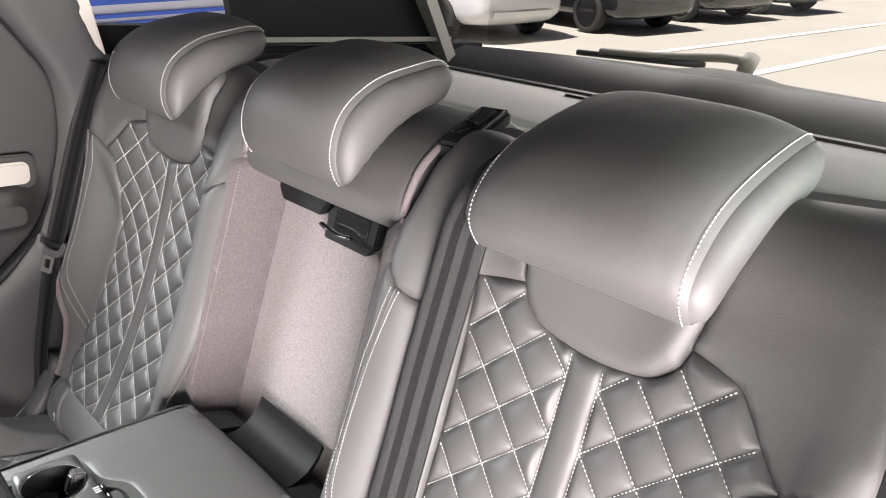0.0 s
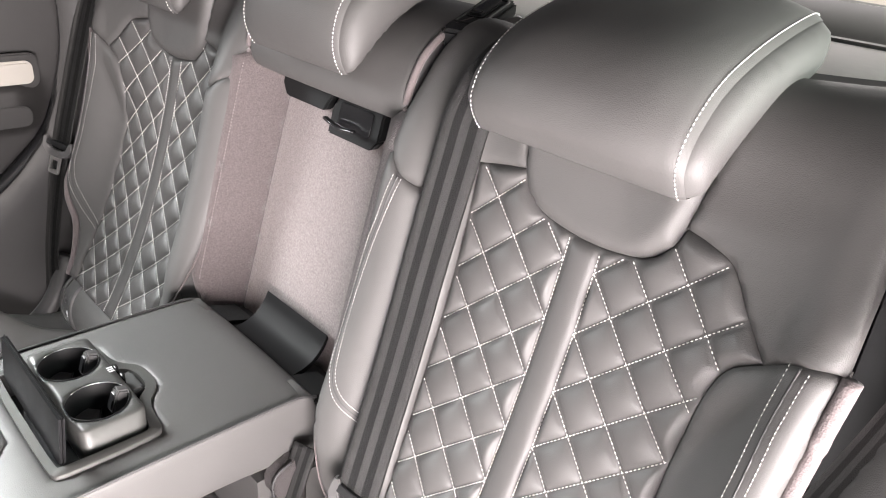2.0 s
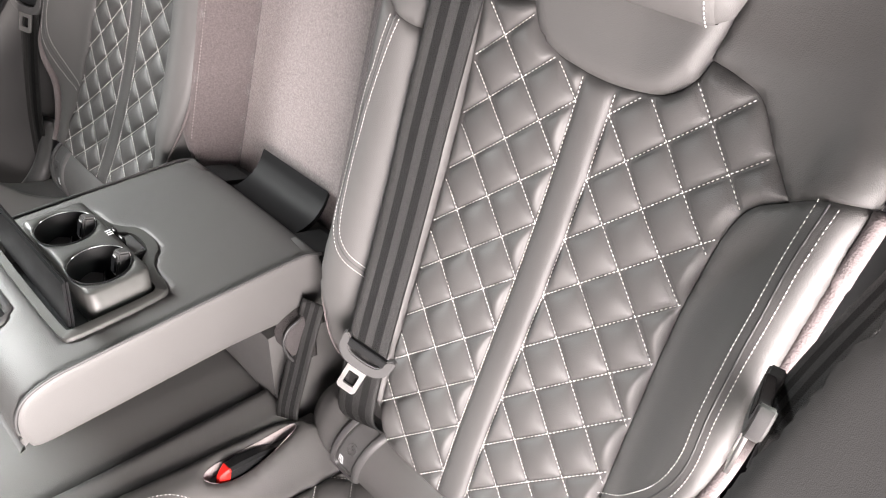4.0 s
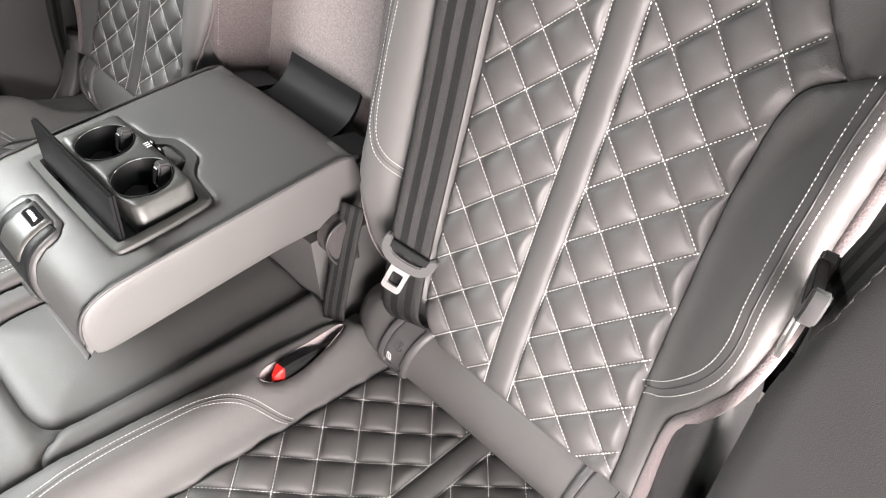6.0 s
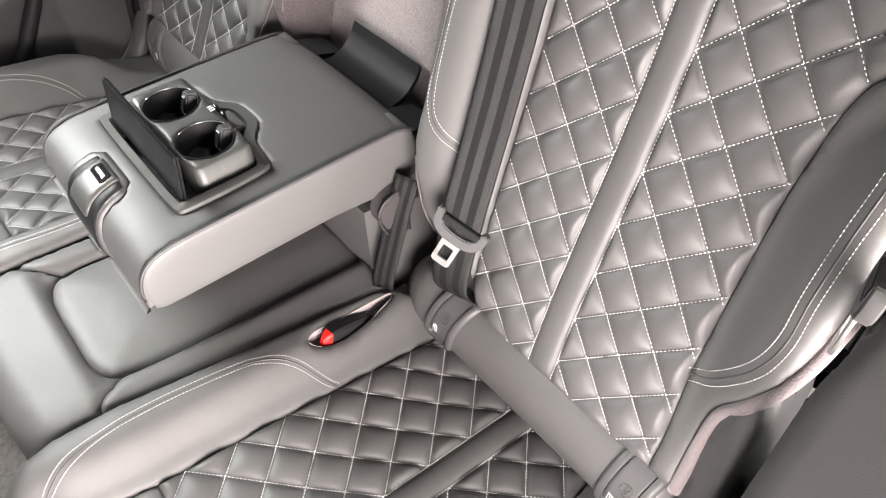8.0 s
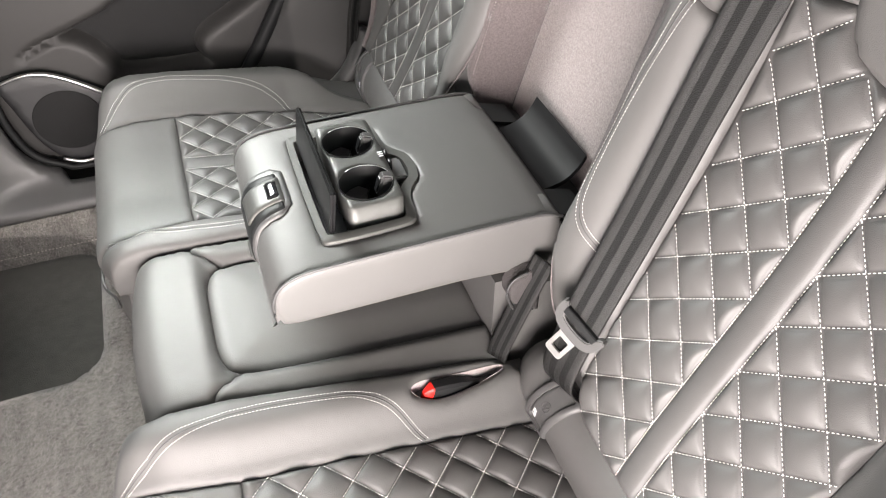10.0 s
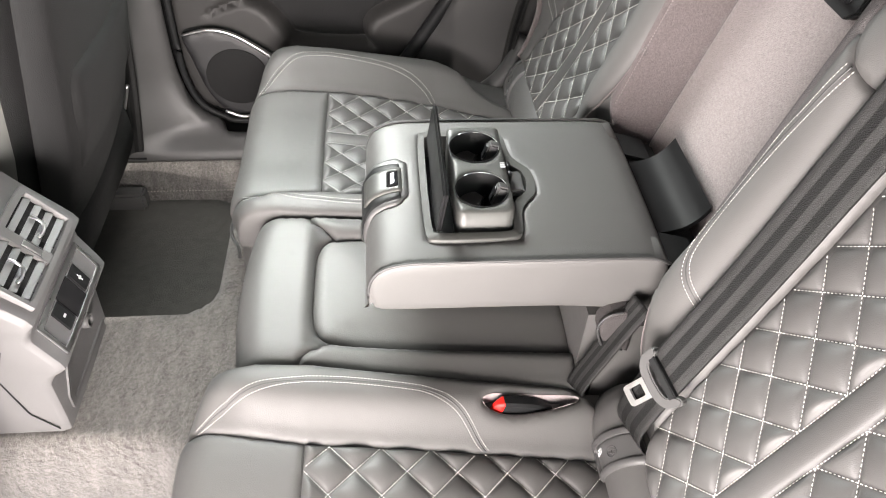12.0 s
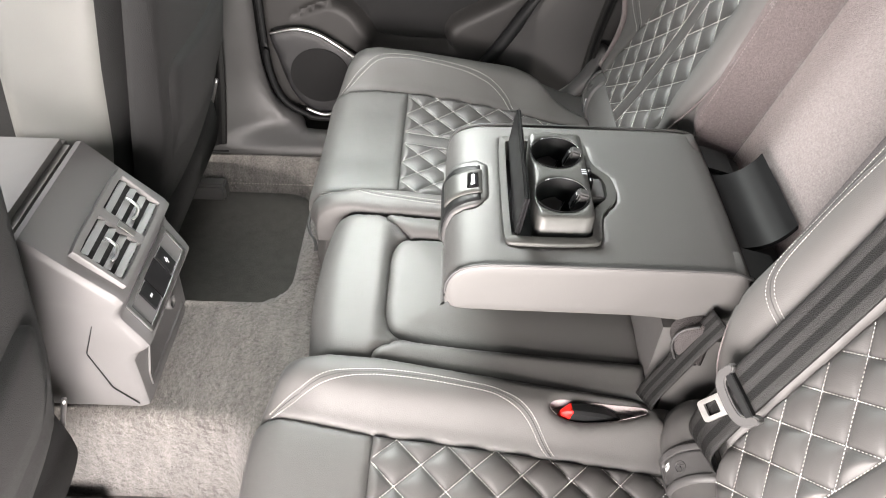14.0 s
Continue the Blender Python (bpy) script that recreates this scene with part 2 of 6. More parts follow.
def panel(name, outline, base, mat, parent, facing, label="", spacing=0.007, puff=0.004, drop=0.005, edge=0.012, skirt=0.012, relief=None, inner=None, holes=()):
    """A padded panel: the outline in the surface's own u and v is filled, laid on the surface, rounded down at its seams and given a rim."""
    outline = np.array(outline, float)
    if inner is None:
        lo, hi = outline.min(0), outline.max(0)
        gx, gy = np.meshgrid(np.arange(lo[0], hi[0], spacing), np.arange(lo[1], hi[1], spacing))
        gx = gx + (np.arange(gx.shape[0]) % 2)[:, None] * spacing / 2
        inner = np.stack([gx.ravel(), gy.ravel()], 1)
    inner = inner[inside(inner, outline)]
    inner = inner[edge_distance(inner, outline) > spacing * 0.35]
    for hole in holes:
        inner = inner[~inside(inner, hole)]
        inner = inner[edge_distance(inner, hole) > spacing * 0.35]
    points = np.concatenate([outline, *holes, inner])
    n, edges, start = len(outline), [], 0
    for ring in (outline, *holes):
        edges += [(start + i, start + (i + 1) % len(ring)) for i in range(len(ring))]
        start += len(ring)
    got = delaunay_2d_cdt([Vector(p) for p in points], edges, [], 0, 1e-7)
    uv, tris = np.array([tuple(v) for v in got[0]]), np.array([f for f in got[2]])
    middle = uv[tris].mean(1)
    keep = inside(middle, outline)
    for hole in holes:
        keep &= ~inside(middle, hole)
    tris = tris[keep]
    far = edge_distance(uv, outline)
    for hole in holes:
        far = np.minimum(far, edge_distance(uv, hole))
    fall = np.sqrt(np.clip(1 - (1 - np.clip(far / edge, 0, 1)) ** 2, 0, 1))
    height = -drop + (drop + puff) * fall
    if relief is not None:
        height = height + relief(uv) * np.clip(far / (edge * 1.2), 0, 1) ** 0.7
    n3 = normals(base, uv, facing)
    verts = base(uv) + n3 * height[:, None]
    # rim
    around = {}
    for a, b, c in tris:
        for e in ((a, b), (b, c), (c, a)):
            k = (min(e), max(e))
            around[k] = around.get(k, 0) + 1
    rim = [k for k, v in around.items() if v == 1]
    low, faces, more = {}, [tuple(t) for t in tris], []
    for a, b in rim:
        for i in (a, b):
            if i not in low:
                low[i] = len(verts) + len(more)
                more.append(verts[i] - n3[i] * skirt)
        faces.append((a, b, low[b], low[a]))
    verts = np.concatenate([verts, np.array(more)]) if more else verts
    return mesh_part(name, verts, faces, mat, parent, label)


def stitches(name, lines, mat, parent, length=0.0026, gap=0.0016, radius=0.00030, label=""):
    """Short threads along lines of (place, normal)."""
    verts, faces = [], []
    for places, ups in lines:
        if len(places) < 2:
            continue
        along = np.r_[0, np.cumsum(np.linalg.norm(np.diff(places, axis=0), axis=1))]
        for s in np.arange(gap / 2, along[-1] - length * 0.6, length + gap):
            ends = [np.array([np.interp(s + d, along, places[:, k]) for k in range(3)]) for d in (0, length)]
            up = np.array([np.interp(s, along, ups[:, k]) for k in range(3)])
            ahead = ends[1] - ends[0]
            size = np.linalg.norm(ahead)
            if size < 1e-5:
                continue
            ahead /= size
            side = np.cross(ahead, up)
            side /= np.linalg.norm(side) + 1e-9
            first = len(verts)
            verts.append(ends[0] - up * radius * 0.6)
            for end, shift in ((ends[0], 0.16), (ends[1], -0.16)):
                mid = end + ahead * size * shift
                for a, b in ((1, 0), (0, 1), (-1, 0), (0, -1)):
                    verts.append(mid + side * a * radius + up * (b * radius + radius * 0.25))
            verts.append(ends[1] - up * radius * 0.6)
            for k in range(4):
                j = (k + 1) % 4
                faces += [(first, first + 1 + k, first + 1 + j), (first + 1 + k, first + 5 + k, first + 5 + j, first + 1 + j), (first + 9, first + 5 + j, first + 5 + k)]
    return mesh_part(name, verts, faces, mat, parent, label, kind="stuff") if verts else None


def on_surface(base, line, facing, lift=0.0):
    uv = np.array(line, float)
    n = normals(base, uv, facing)
    return base(uv) + n * lift, n


def tube(name, places, radius, mat, parent=None, label="", sides=8, closed=False, squash=1.0, up=(0, 0, 1)):
    """A round or flattened cord along a line."""
    p = np.array(places, float)
    n = len(p)
    verts, faces = [], []
    for i in range(n):
        a = p[(i + 1) % n] - p[i - 1] if closed else p[min(i + 1, n - 1)] - p[max(i - 1, 0)]
        a /= np.linalg.norm(a) + 1e-12
        s = np.cross(a, up)
        s /= np.linalg.norm(s) + 1e-12
        w = np.cross(s, a)
        r = radius[i] if np.ndim(radius) else radius
        for k in range(sides):
            t = 2 * math.pi * k / sides
            verts.append(p[i] + r * (s * math.cos(t) + w * squash * math.sin(t)))
    for i in range(n if closed else n - 1):
        for k in range(sides):
            a, b, j = i * sides, (i + 1) % n * sides, (k + 1) % sides
            faces.append((a + k, a + j, b + j, b + k))
    if not closed:
        faces += [tuple(range(sides))[::-1], tuple((n - 1) * sides + k for k in range(sides))]
    return mesh_part(name, verts, faces, mat, parent, label)


def loft(name, rings, mat, parent=None, label="", caps=True, closed=True, smooth=True, sharp=None):
    """A skin over rings of equally many places."""
    rings = [np.array(r, float) for r in rings]
    m = len(rings[0])
    verts = np.concatenate(rings)
    faces = []
    for i in range(len(rings) - 1):
        for k in range(m if closed else m - 1):
            j = (k + 1) % m
            faces.append((i * m + k, i * m + j, (i + 1) * m + j, (i + 1) * m + k))
    if caps and closed:
        faces += [tuple(range(m))[::-1], tuple((len(rings) - 1) * m + k for k in range(m))]
    ob = mesh_part(name, verts, faces, mat, parent, label, smooth)
    if sharp:
        ob.data.set_sharp_from_angle(angle=radians(sharp))
    return ob


def extruded(name, outline, mat, parent, place, thick, bevel=0.002, label="", segments=2):
    """A flat outline of (a, b) given a thickness, with rounded edges; place(a, b, c) lays it in the world, c from 0 to thick."""
    bm = bmesh.new()
    low = [bm.verts.new((p[0], p[1], 0)) for p in outline]
    bm.faces.new(low)
    top = bmesh.ops.extrude_face_region(bm, geom=list(bm.faces))
    for v in top["geom"]:
        if isinstance(v, bmesh.types.BMVert):
            v.co.z = thick
    bmesh.ops.recalc_face_normals(bm, faces=bm.faces)
    if bevel:
        rim = [e for e in bm.edges if e.is_manifold and e.calc_face_angle(0) > 0.6]
        bmesh.ops.bevel(bm, geom=rim, offset=bevel, segments=segments, affect="EDGES", clamp_overlap=True)
    for v in bm.verts:
        v.co = Vector(place(*v.co))
    bmesh.ops.recalc_face_normals(bm, faces=bm.faces)
    return part(name, bm, mat, parent, label)


def box(name, low, high, mat, parent=None, bevel=0.004, label="", m=None, segments=2):
    """A block with rounded edges."""
    bm = bmesh.new()
    bmesh.ops.create_cube(bm, size=1)
    for v in bm.verts:
        v.co = Vector([low[k] + (v.co[k] + 0.5) * (high[k] - low[k]) for k in range(3)])
    if bevel:
        bmesh.ops.bevel(bm, geom=list(bm.edges), offset=bevel, segments=segments, affect="EDGES", clamp_overlap=True)
    if m is not None:
        bm.transform(m)
    return part(name, bm, mat, parent, label)


def rounded(x0, y0, x1, y1, r, n=5):
    """A rectangle with rounded corners, as an outline."""
    out = []
    for cx, cy, a in ((x1 - r, y0 + r, -90), (x1 - r, y1 - r, 0), (x0 + r, y1 - r, 90), (x0 + r, y0 + r, 180)):
        out += [(cx + r * math.cos(radians(a + 90 * k / n)), cy + r * math.sin(radians(a + 90 * k / n))) for k in range(n + 1)]
    return np.array(out)

# ---- rear backrests ----
# The side view of the backrest: height v runs up the face and goes on over the rolled top.
V = np.linspace(0.30, 1.16, 345)
face_y = lambda v: -0.3611 * v**2 + 0.8062 * v - 0.6218
TURN_V, TURN_R = 0.915, 0.058
lean = np.where(V < TURN_V, np.arctan(-0.7222 * np.minimum(V, TURN_V) + 0.8062), 0)
lean = np.where(V >= TURN_V, math.atan(-0.7222 * TURN_V + 0.8062) + np.minimum((V - TURN_V) / TURN_R, 2.6), lean)
step_v = V[1] - V[0]
BACK_Y, BACK_Z, BACK_S = [face_y(V[0])], [V[0]], [0.0]
for k in range(1, len(V)):
    below = V[k] < TURN_V
    go = step_v / math.cos(lean[k]) if below else step_v
    BACK_Y.append(BACK_Y[-1] + go * math.sin(lean[k]))
    BACK_Z.append(BACK_Z[-1] + go * math.cos(lean[k]))
    BACK_S.append(BACK_S[-1] + go)
BACK_Y, BACK_Z, BACK_S = map(np.array, (BACK_Y, BACK_Z, BACK_S))
FRONT_UP = (0, -0.9, 0.45)


def back_depth(x, v):
    """How far the bolsters stand out from the plain face, x measured from the car's middle."""
    low_in = smoothstep(0.40, 0.56, v)
    inner = 0.050 * smoothstep(0.272, 0.190, x) * (0.35 + 0.65 * low_in) * (1 - 0.75 * smoothstep(0.78, 0.97, v))
    inner = inner - 0.016 * smoothstep(0.182, 0.158, x)
    inner = inner - 0.016 * smoothstep(0.34, 0.24, x) * smoothstep(0.855, 0.95, v)
    wing_at = np.interp(v, [0.40, 0.50, 0.60, 0.67, 0.72, 0.76, 0.80], [0.552, 0.540, 0.534, 0.532, 0.538, 0.542, 0.540])
    outer = 0.046 * smoothstep(0, 0.065, x - wing_at) * smoothstep(0.36, 0.56, v) * (1 - 0.9 * smoothstep(0.82, 0.96, v))
    outer = outer - 0.016 * smoothstep(0.608, 0.640, x)
    high = 0.040 * np.clip((x - 0.42) / 0.18, 0, 1) ** 1.5 * smoothstep(0.66, 0.78, v) * (1 - 0.6 * smoothstep(0.84, 0.96, v))
    return inner + np.maximum(outer, high)


def back_face(side):
    def base(uv):
        x, v = uv[:, 0], uv[:, 1]
        y, z = np.interp(v, V, BACK_Y), np.interp(v, V, BACK_Z)
        k = np.interp(v, V, lean)
        d = back_depth(x, v)
        return np.stack([side * x, y - d * np.cos(k), z + d * np.sin(k)], 1)
    return base


HALF_X, HALF_S = (0.0300, 0.0293), 0.0295
STRIPE, CUSH_STRIPE = (0.3785, 0.4122), (0.3820, 0.4155)
NODE_S = float(np.interp(0.787, V, BACK_S))
# The rows of diamonds draw a little closer together towards the seat's foot, and lean outwards there.
ROW_AT = np.array([-16.4, -15.4, -13.58, -11.75, -9.86, -7.88, -5.91, -3.93, -1.93, 0.07, 1.05, 3.05]) * HALF_S
ROW_NO = np.array([-17, -16, -14, -12, -10, -8, -6, -4, -2, 0, 1, 3]) * HALF_S
row_of_v = lambda v: np.interp(np.interp(v, V, BACK_S) - NODE_S, ROW_AT, ROW_NO)
v_of_row = lambda s: np.interp(np.interp(s, ROW_NO, ROW_AT) + NODE_S, BACK_S, V)
back_bend = lambda v: np.interp(v, [0.38, 0.412, 0.437, 0.460, 0.511, 0.56], [0.013, 0.0085, 0.006, 0.0035, 0.0012, 0.0])
no_bend = lambda v: 0.0 * v


def diamonds(across, along):
    """0 on the stitch lines of a diamond pattern, 1 in the middle of its cushions."""
    a, b = np.abs(np.sin(math.pi * (across + along) / 2)), np.abs(np.sin(math.pi * (across - along) / 2))
    return (a * b) ** 0.46


def quilt_relief(stripe, along_of, height, half_x=HALF_X, bend=no_bend):
    def relief(uv):
        x = uv[:, 0] - bend(uv[:, 1])
        along = along_of(uv)
        across = np.where(x < stripe[0], (stripe[0] - x) / half_x[0], (x - stripe[1]) / half_x[1])
        mid = (x > stripe[0]) & (x < stripe[1])
        band = np.sin(math.pi * np.clip((x - stripe[0]) / (stripe[1] - stripe[0]), 0, 1))
        beside_stripe = np.clip(across / 0.25, 0, 1) ** 0.6
        return np.where(mid, height * 0.75 * np.sqrt(np.clip(band, 0, 1)), height * diamonds(across, along) * beside_stripe)
    return relief


def quilt_grid(outline, stripe, to_v, s_of_v, phase, half_x=HALF_X, half_s=HALF_S, fine=12, bend=no_bend):
    """Points on the diamonds' own lattice, so that each stitch line lies on edges of the mesh."""
    lo, hi = outline.min(0), outline.max(0)
    s0, s1 = s_of_v(lo[1]), s_of_v(hi[1])
    out = []
    for way, start, hx in ((-1, stripe[0], half_x[0]), (1, stripe[1], half_x[1])):
        n_x, lows, highs = int(0.3 / hx) * fine, (s0 - phase) / half_s, (s1 - phase) / half_s
        i, j = np.meshgrid(np.arange(0, n_x), np.arange(int(lows * fine) - 2, int(highs * fine) + 3))
        i, j = i.ravel(), j.ravel()
        good = (i + j) % 2 == 0
        x, s = start + way * i[good] / fine * hx, phase + j[good] / fine * half_s
        out.append(np.stack([x, to_v(s)], 1))
    x, s = np.meshgrid(np.linspace(*stripe, 11)[1:-1], np.arange(s0, s1, 0.006))
    out.append(np.stack([x.ravel(), to_v(s.ravel())], 1))
    out = np.concatenate(out)
    out[:, 0] += bend(out[:, 1])
    return out


def quilt_lines(outline, stripe, to_v, s_of_v, phase, base, facing, lift, margin=0.002, half_x=HALF_X, half_s=HALF_S, bend=no_bend):
    """The stitch lines of the diamonds and of the stripe's edges, cut to the panel."""
    lo, hi = outline.min(0), outline.max(0)
    s0, s1 = s_of_v(lo[1]), s_of_v(hi[1])
    lines = []
    for way, start, hx in ((-1, stripe[0], half_x[0]), (1, stripe[1], half_x[1])):
        for slope in (1, -1):
            for k in range(-40, 41, 2):
                across = np.linspace(0, 8, 240)
                s = phase + (k + slope * across) * half_s
                lines.append(np.stack([start + way * across * hx, to_v(s)], 1)[(s > s0) & (s < s1)])
        s = np.arange(s0, s1, 0.002)
        lines.append(np.stack([np.full(len(s), start), to_v(s)], 1))
    out = []
    for line in lines:
        if len(line) < 2:
            continue
        line[:, 0] += bend(line[:, 1])
        ok = inside(line, outline) & (edge_distance(line, outline) > margin)
        cuts = np.flatnonzero(np.diff(ok.astype(int))) + 1
        for piece, good in zip(np.split(line, cuts), np.split(ok, cuts)):
            if good[0] and len(piece) > 4:
                out.append(on_surface(base, piece, facing, lift))
    return out


def beside(line, shift):
    """The line moved sideways in u and v."""
    line = np.array(line, float)
    d = np.gradient(line, axis=0)
    d /= np.linalg.norm(d, axis=1, keepdims=True) + 1e-12
    return line + shift * np.stack([-d[:, 1], d[:, 0]], 1)


# Seams of one backrest, in x from the car's middle and height v.
QUILT_TOP_IN = curve([(0.257, 0.842), (0.285, 0.848), (0.313, 0.853)])
TONGUE = curve([(0.313, 0.853), (0.322, 0.836), (0.340, 0.821), (0.366, 0.815), (0.397, 0.812), (0.428, 0.814), (0.455, 0.821), (0.473, 0.837), (0.482, 0.857)])
SHOULDER = curve([(0.482, 0.857), (0.507, 0.853), (0.531, 0.845), (0.552, 0.820), (0.578, 0.792)])
WING_IN = curve([(0.578, 0.792), (0.556, 0.776), (0.545, 0.752), (0.538, 0.715), (0.533, 0.667), (0.535, 0.589), (0.541, 0.498), (0.552, 0.430), (0.556, 0.392)])
QUILT_LOW = curve([(0.556, 0.392), (0.500, 0.388), (0.400, 0.388), (0.330, 0.389), (0.300, 0.396), (0.280, 0.418)])
QUILT_IN = curve([(0.280, 0.418), (0.269, 0.500), (0.263, 0.600), (0.261, 0.700), (0.259, 0.780), (0.257, 0.842)])
WING_TOP = curve([(0.578, 0.792), (0.596, 0.804), (0.612, 0.809), (0.628, 0.811)])
WING_OUT = curve([(0.628, 0.811), (0.6245, 0.76), (0.622, 0.70), (0.6215, 0.655), (0.621, 0.61), (0.618, 0.58), (0.611, 0.552), (0.598, 0.525), (0.582, 0.496), (0.578, 0.470), (0.579, 0.43), (0.582, 0.392)])
WING_LOW = curve([(0.582, 0.392), (0.556, 0.392)])
WING_SEAM = curve([(0.604, 0.807), (0.600, 0.76), (0.5985, 0.717), (0.597, 0.677), (0.5975, 0.630), (0.6, 0.589), (0.594, 0.5575), (0.577, 0.5264), (0.560, 0.505), (0.541, 0.493)])
BOLSTER_TOP = curve([(0.257, 0.842), (0.240, 0.818), (0.222, 0.803), (0.195, 0.810), (0.175, 0.826), (0.158, 0.832)])
BOLSTER_OUT = curve([(0.158, 0.832), (0.157, 0.76), (0.157, 0.69), (0.160, 0.60), (0.168, 0.54), (0.186, 0.485), (0.207, 0.452), (0.235, 0.436), (0.280, 0.418)])
BOLSTER_SEAM = curve([(0.196, 0.808), (0.188, 0.760), (0.181, 0.710), (0.178, 0.650), (0.183, 0.590), (0.200, 0.562), (0.235, 0.545)])
TOP_OUT = curve([(0.628, 0.811), (0.626, 0.87), (0.622, 0.91), (0.617, 0.95), (0.612, 1.0), (0.610, 1.06)])
TOP_BACK = curve([(0.610, 1.06), (0.165, 1.06)], 0.01)
TOP_IN = curve([(0.165, 1.06), (0.162, 1.0), (0.160, 0.93), (0.158, 0.832)])


def backrest(side, label):
    base, facing = back_face(side), FRONT_UP
    seat = thing("rear_seat_unit", label, "car seat", "rear seat halves", at=(side * 0.39, -0.15, 0.40))
    outline = joined(QUILT_TOP_IN, TONGUE, SHOULDER, WING_IN, QUILT_LOW, QUILT_IN)
    panel("quilted_insert", outline, base, QUILT, seat, facing, "diamond-quilted black leather with white stitching", spacing=0.0045, puff=-0.0015, drop=0.0030, edge=0.008,
          relief=quilt_relief(STRIPE, lambda uv: row_of_v(uv[:, 1]) / HALF_S, 0.0098 if side > 0 else 0.0075, bend=back_bend), inner=quilt_grid(outline, STRIPE, v_of_row, row_of_v, 0.0, bend=back_bend))
    stitches("quilt_stitching", quilt_lines(outline, STRIPE, v_of_row, row_of_v, 0.0, base, facing, 0.0008 if side > 0 else 0.0010, bend=back_bend), THREAD, seat, radius=0.00042 if side > 0 else 0.0006, label="white diamond stitching")
    panel("wing", joined(WING_TOP, WING_OUT, WING_LOW, WING_IN[::-1]), base, LEATHER, seat, facing, puff=0.004, drop=0.0, edge=0.008, skirt=0.02)
    panel("inner_bolster", joined(BOLSTER_TOP, BOLSTER_OUT, QUILT_IN), base, LEATHER, seat, facing, puff=0.004, drop=0.0005, edge=0.006, skirt=0.02)
    panel("top_panel", joined(TOP_OUT, TOP_BACK, TOP_IN, BOLSTER_TOP[::-1], QUILT_TOP_IN, curve([(0.313, 0.853), (0.305, 0.90), (0.305, 0.96), (0.397, 0.975), (0.489, 0.96), (0.489, 0.90), (0.482, 0.857)]), SHOULDER, WING_TOP), base, LEATHER, seat, facing, puff=0.004, drop=0.0, edge=0.005)
    lip = curve([(0.482, 0.857), (0.490, 0.90), (0.490, 0.97), (0.397, 0.985), (0.304, 0.97), (0.304, 0.90), (0.313, 0.853)])
    panel("headrest_shell", joined(TONGUE, lip), base, LEATHER, seat, facing, puff=0.012, drop=0.002, edge=0.016, skirt=0.02)
    seams = []
    for line, gap in ((WING_SEAM, 0.0058), (BOLSTER_SEAM, 0.0045))[: 2 if side > 0 else 1]:
        fine = resample(line, 0.002)
        for shift in (-gap, gap):
            seams.append(on_surface(base, beside(fine, shift), facing, 0.0042))
        places, n = on_surface(base, fine, facing, 0.0032)
        tube("seam_groove", places, 0.0011, PIPING, seat)
    stitches("seam_stitching", seams, THREAD, seat, label="white double stitching")
    hem, _ = on_surface(base, resample(BOLSTER_OUT, 0.006)[:-8], facing, -0.0005)
    tube("edge_piping", hem - np.array([side * 0.0010, 0, 0]), 0.0014, WEAVE, seat, "stitched edge piping", sides=6)
    trim, _ = on_surface(base, beside(resample(WING_OUT, 0.006), 0.0046), facing, -0.0015)
    tube("woven_edge", trim, 0.0066, WEAVE, seat, "woven grey edge trim", sides=12)
    # the body behind the cover
    rings = []
    for v in np.linspace(0.36, 1.05, 36):
        left = float(np.interp(v, [0.36, 0.45, 0.54, 0.60, 0.83, 1.05], [0.225, 0.213, 0.175, 0.167, 0.167, 0.172]))
        right = float(np.interp(v, [0.36, 0.50, 0.545, 0.60, 0.83, 0.95, 1.05], [0.570, 0.572, 0.586, 0.610, 0.614, 0.606, 0.600]))
        xs = np.linspace(left, right, 26)
        uv = np.stack([xs, np.full(26, v)], 1)
        front = base(uv) - normals(base, uv, facing) * 0.016
        deep = np.interp(v, [0.36, 0.9, 1.05], [0.13, 0.12, 0.03])
        back = front[::-1].copy()
        back[:, 1] = np.maximum(front[:, 1].mean() + deep, front[::-1, 1] + 0.01)
        back[:, 2] = front[:, 2].mean() - np.interp(v, [0.36, 0.9, 1.05], [0.0, 0.01, 0.03])
        rings.append(np.concatenate([front, back]))
    loft("body", rings, LEATHER, seat)
    if side < 0:
        return seat_foot(seat, side)
    # recliner cover below the wing's notch
    rings = []
    for z, y, wide, deep in ((0.566, -0.305, 0.004, 0.012), (0.562, -0.306, 0.010, 0.026), (0.550, -0.308, 0.016, 0.038), (0.525, -0.310, 0.020, 0.045), (0.48, -0.312, 0.022, 0.048), (0.40, -0.316, 0.023, 0.050), (0.30, -0.318, 0.024, 0.050), (0.20, -0.318, 0.024, 0.050)):
        t = np.linspace(0, 2 * math.pi, 24, endpoint=False) + math.pi / 8
        c, s = np.cos(t), np.sin(t)
        rings.append(np.stack([0.606 + wide * np.sign(c) * np.abs(c) ** 0.6, y + 0.010 + deep * np.sign(s) * np.abs(s) ** 0.6, np.full(24, z)], 1))
    loft("recliner_cover", rings, GRAINED, seat, "grained black plastic recliner cover", sharp=28)
    return seat_foot(seat, side)


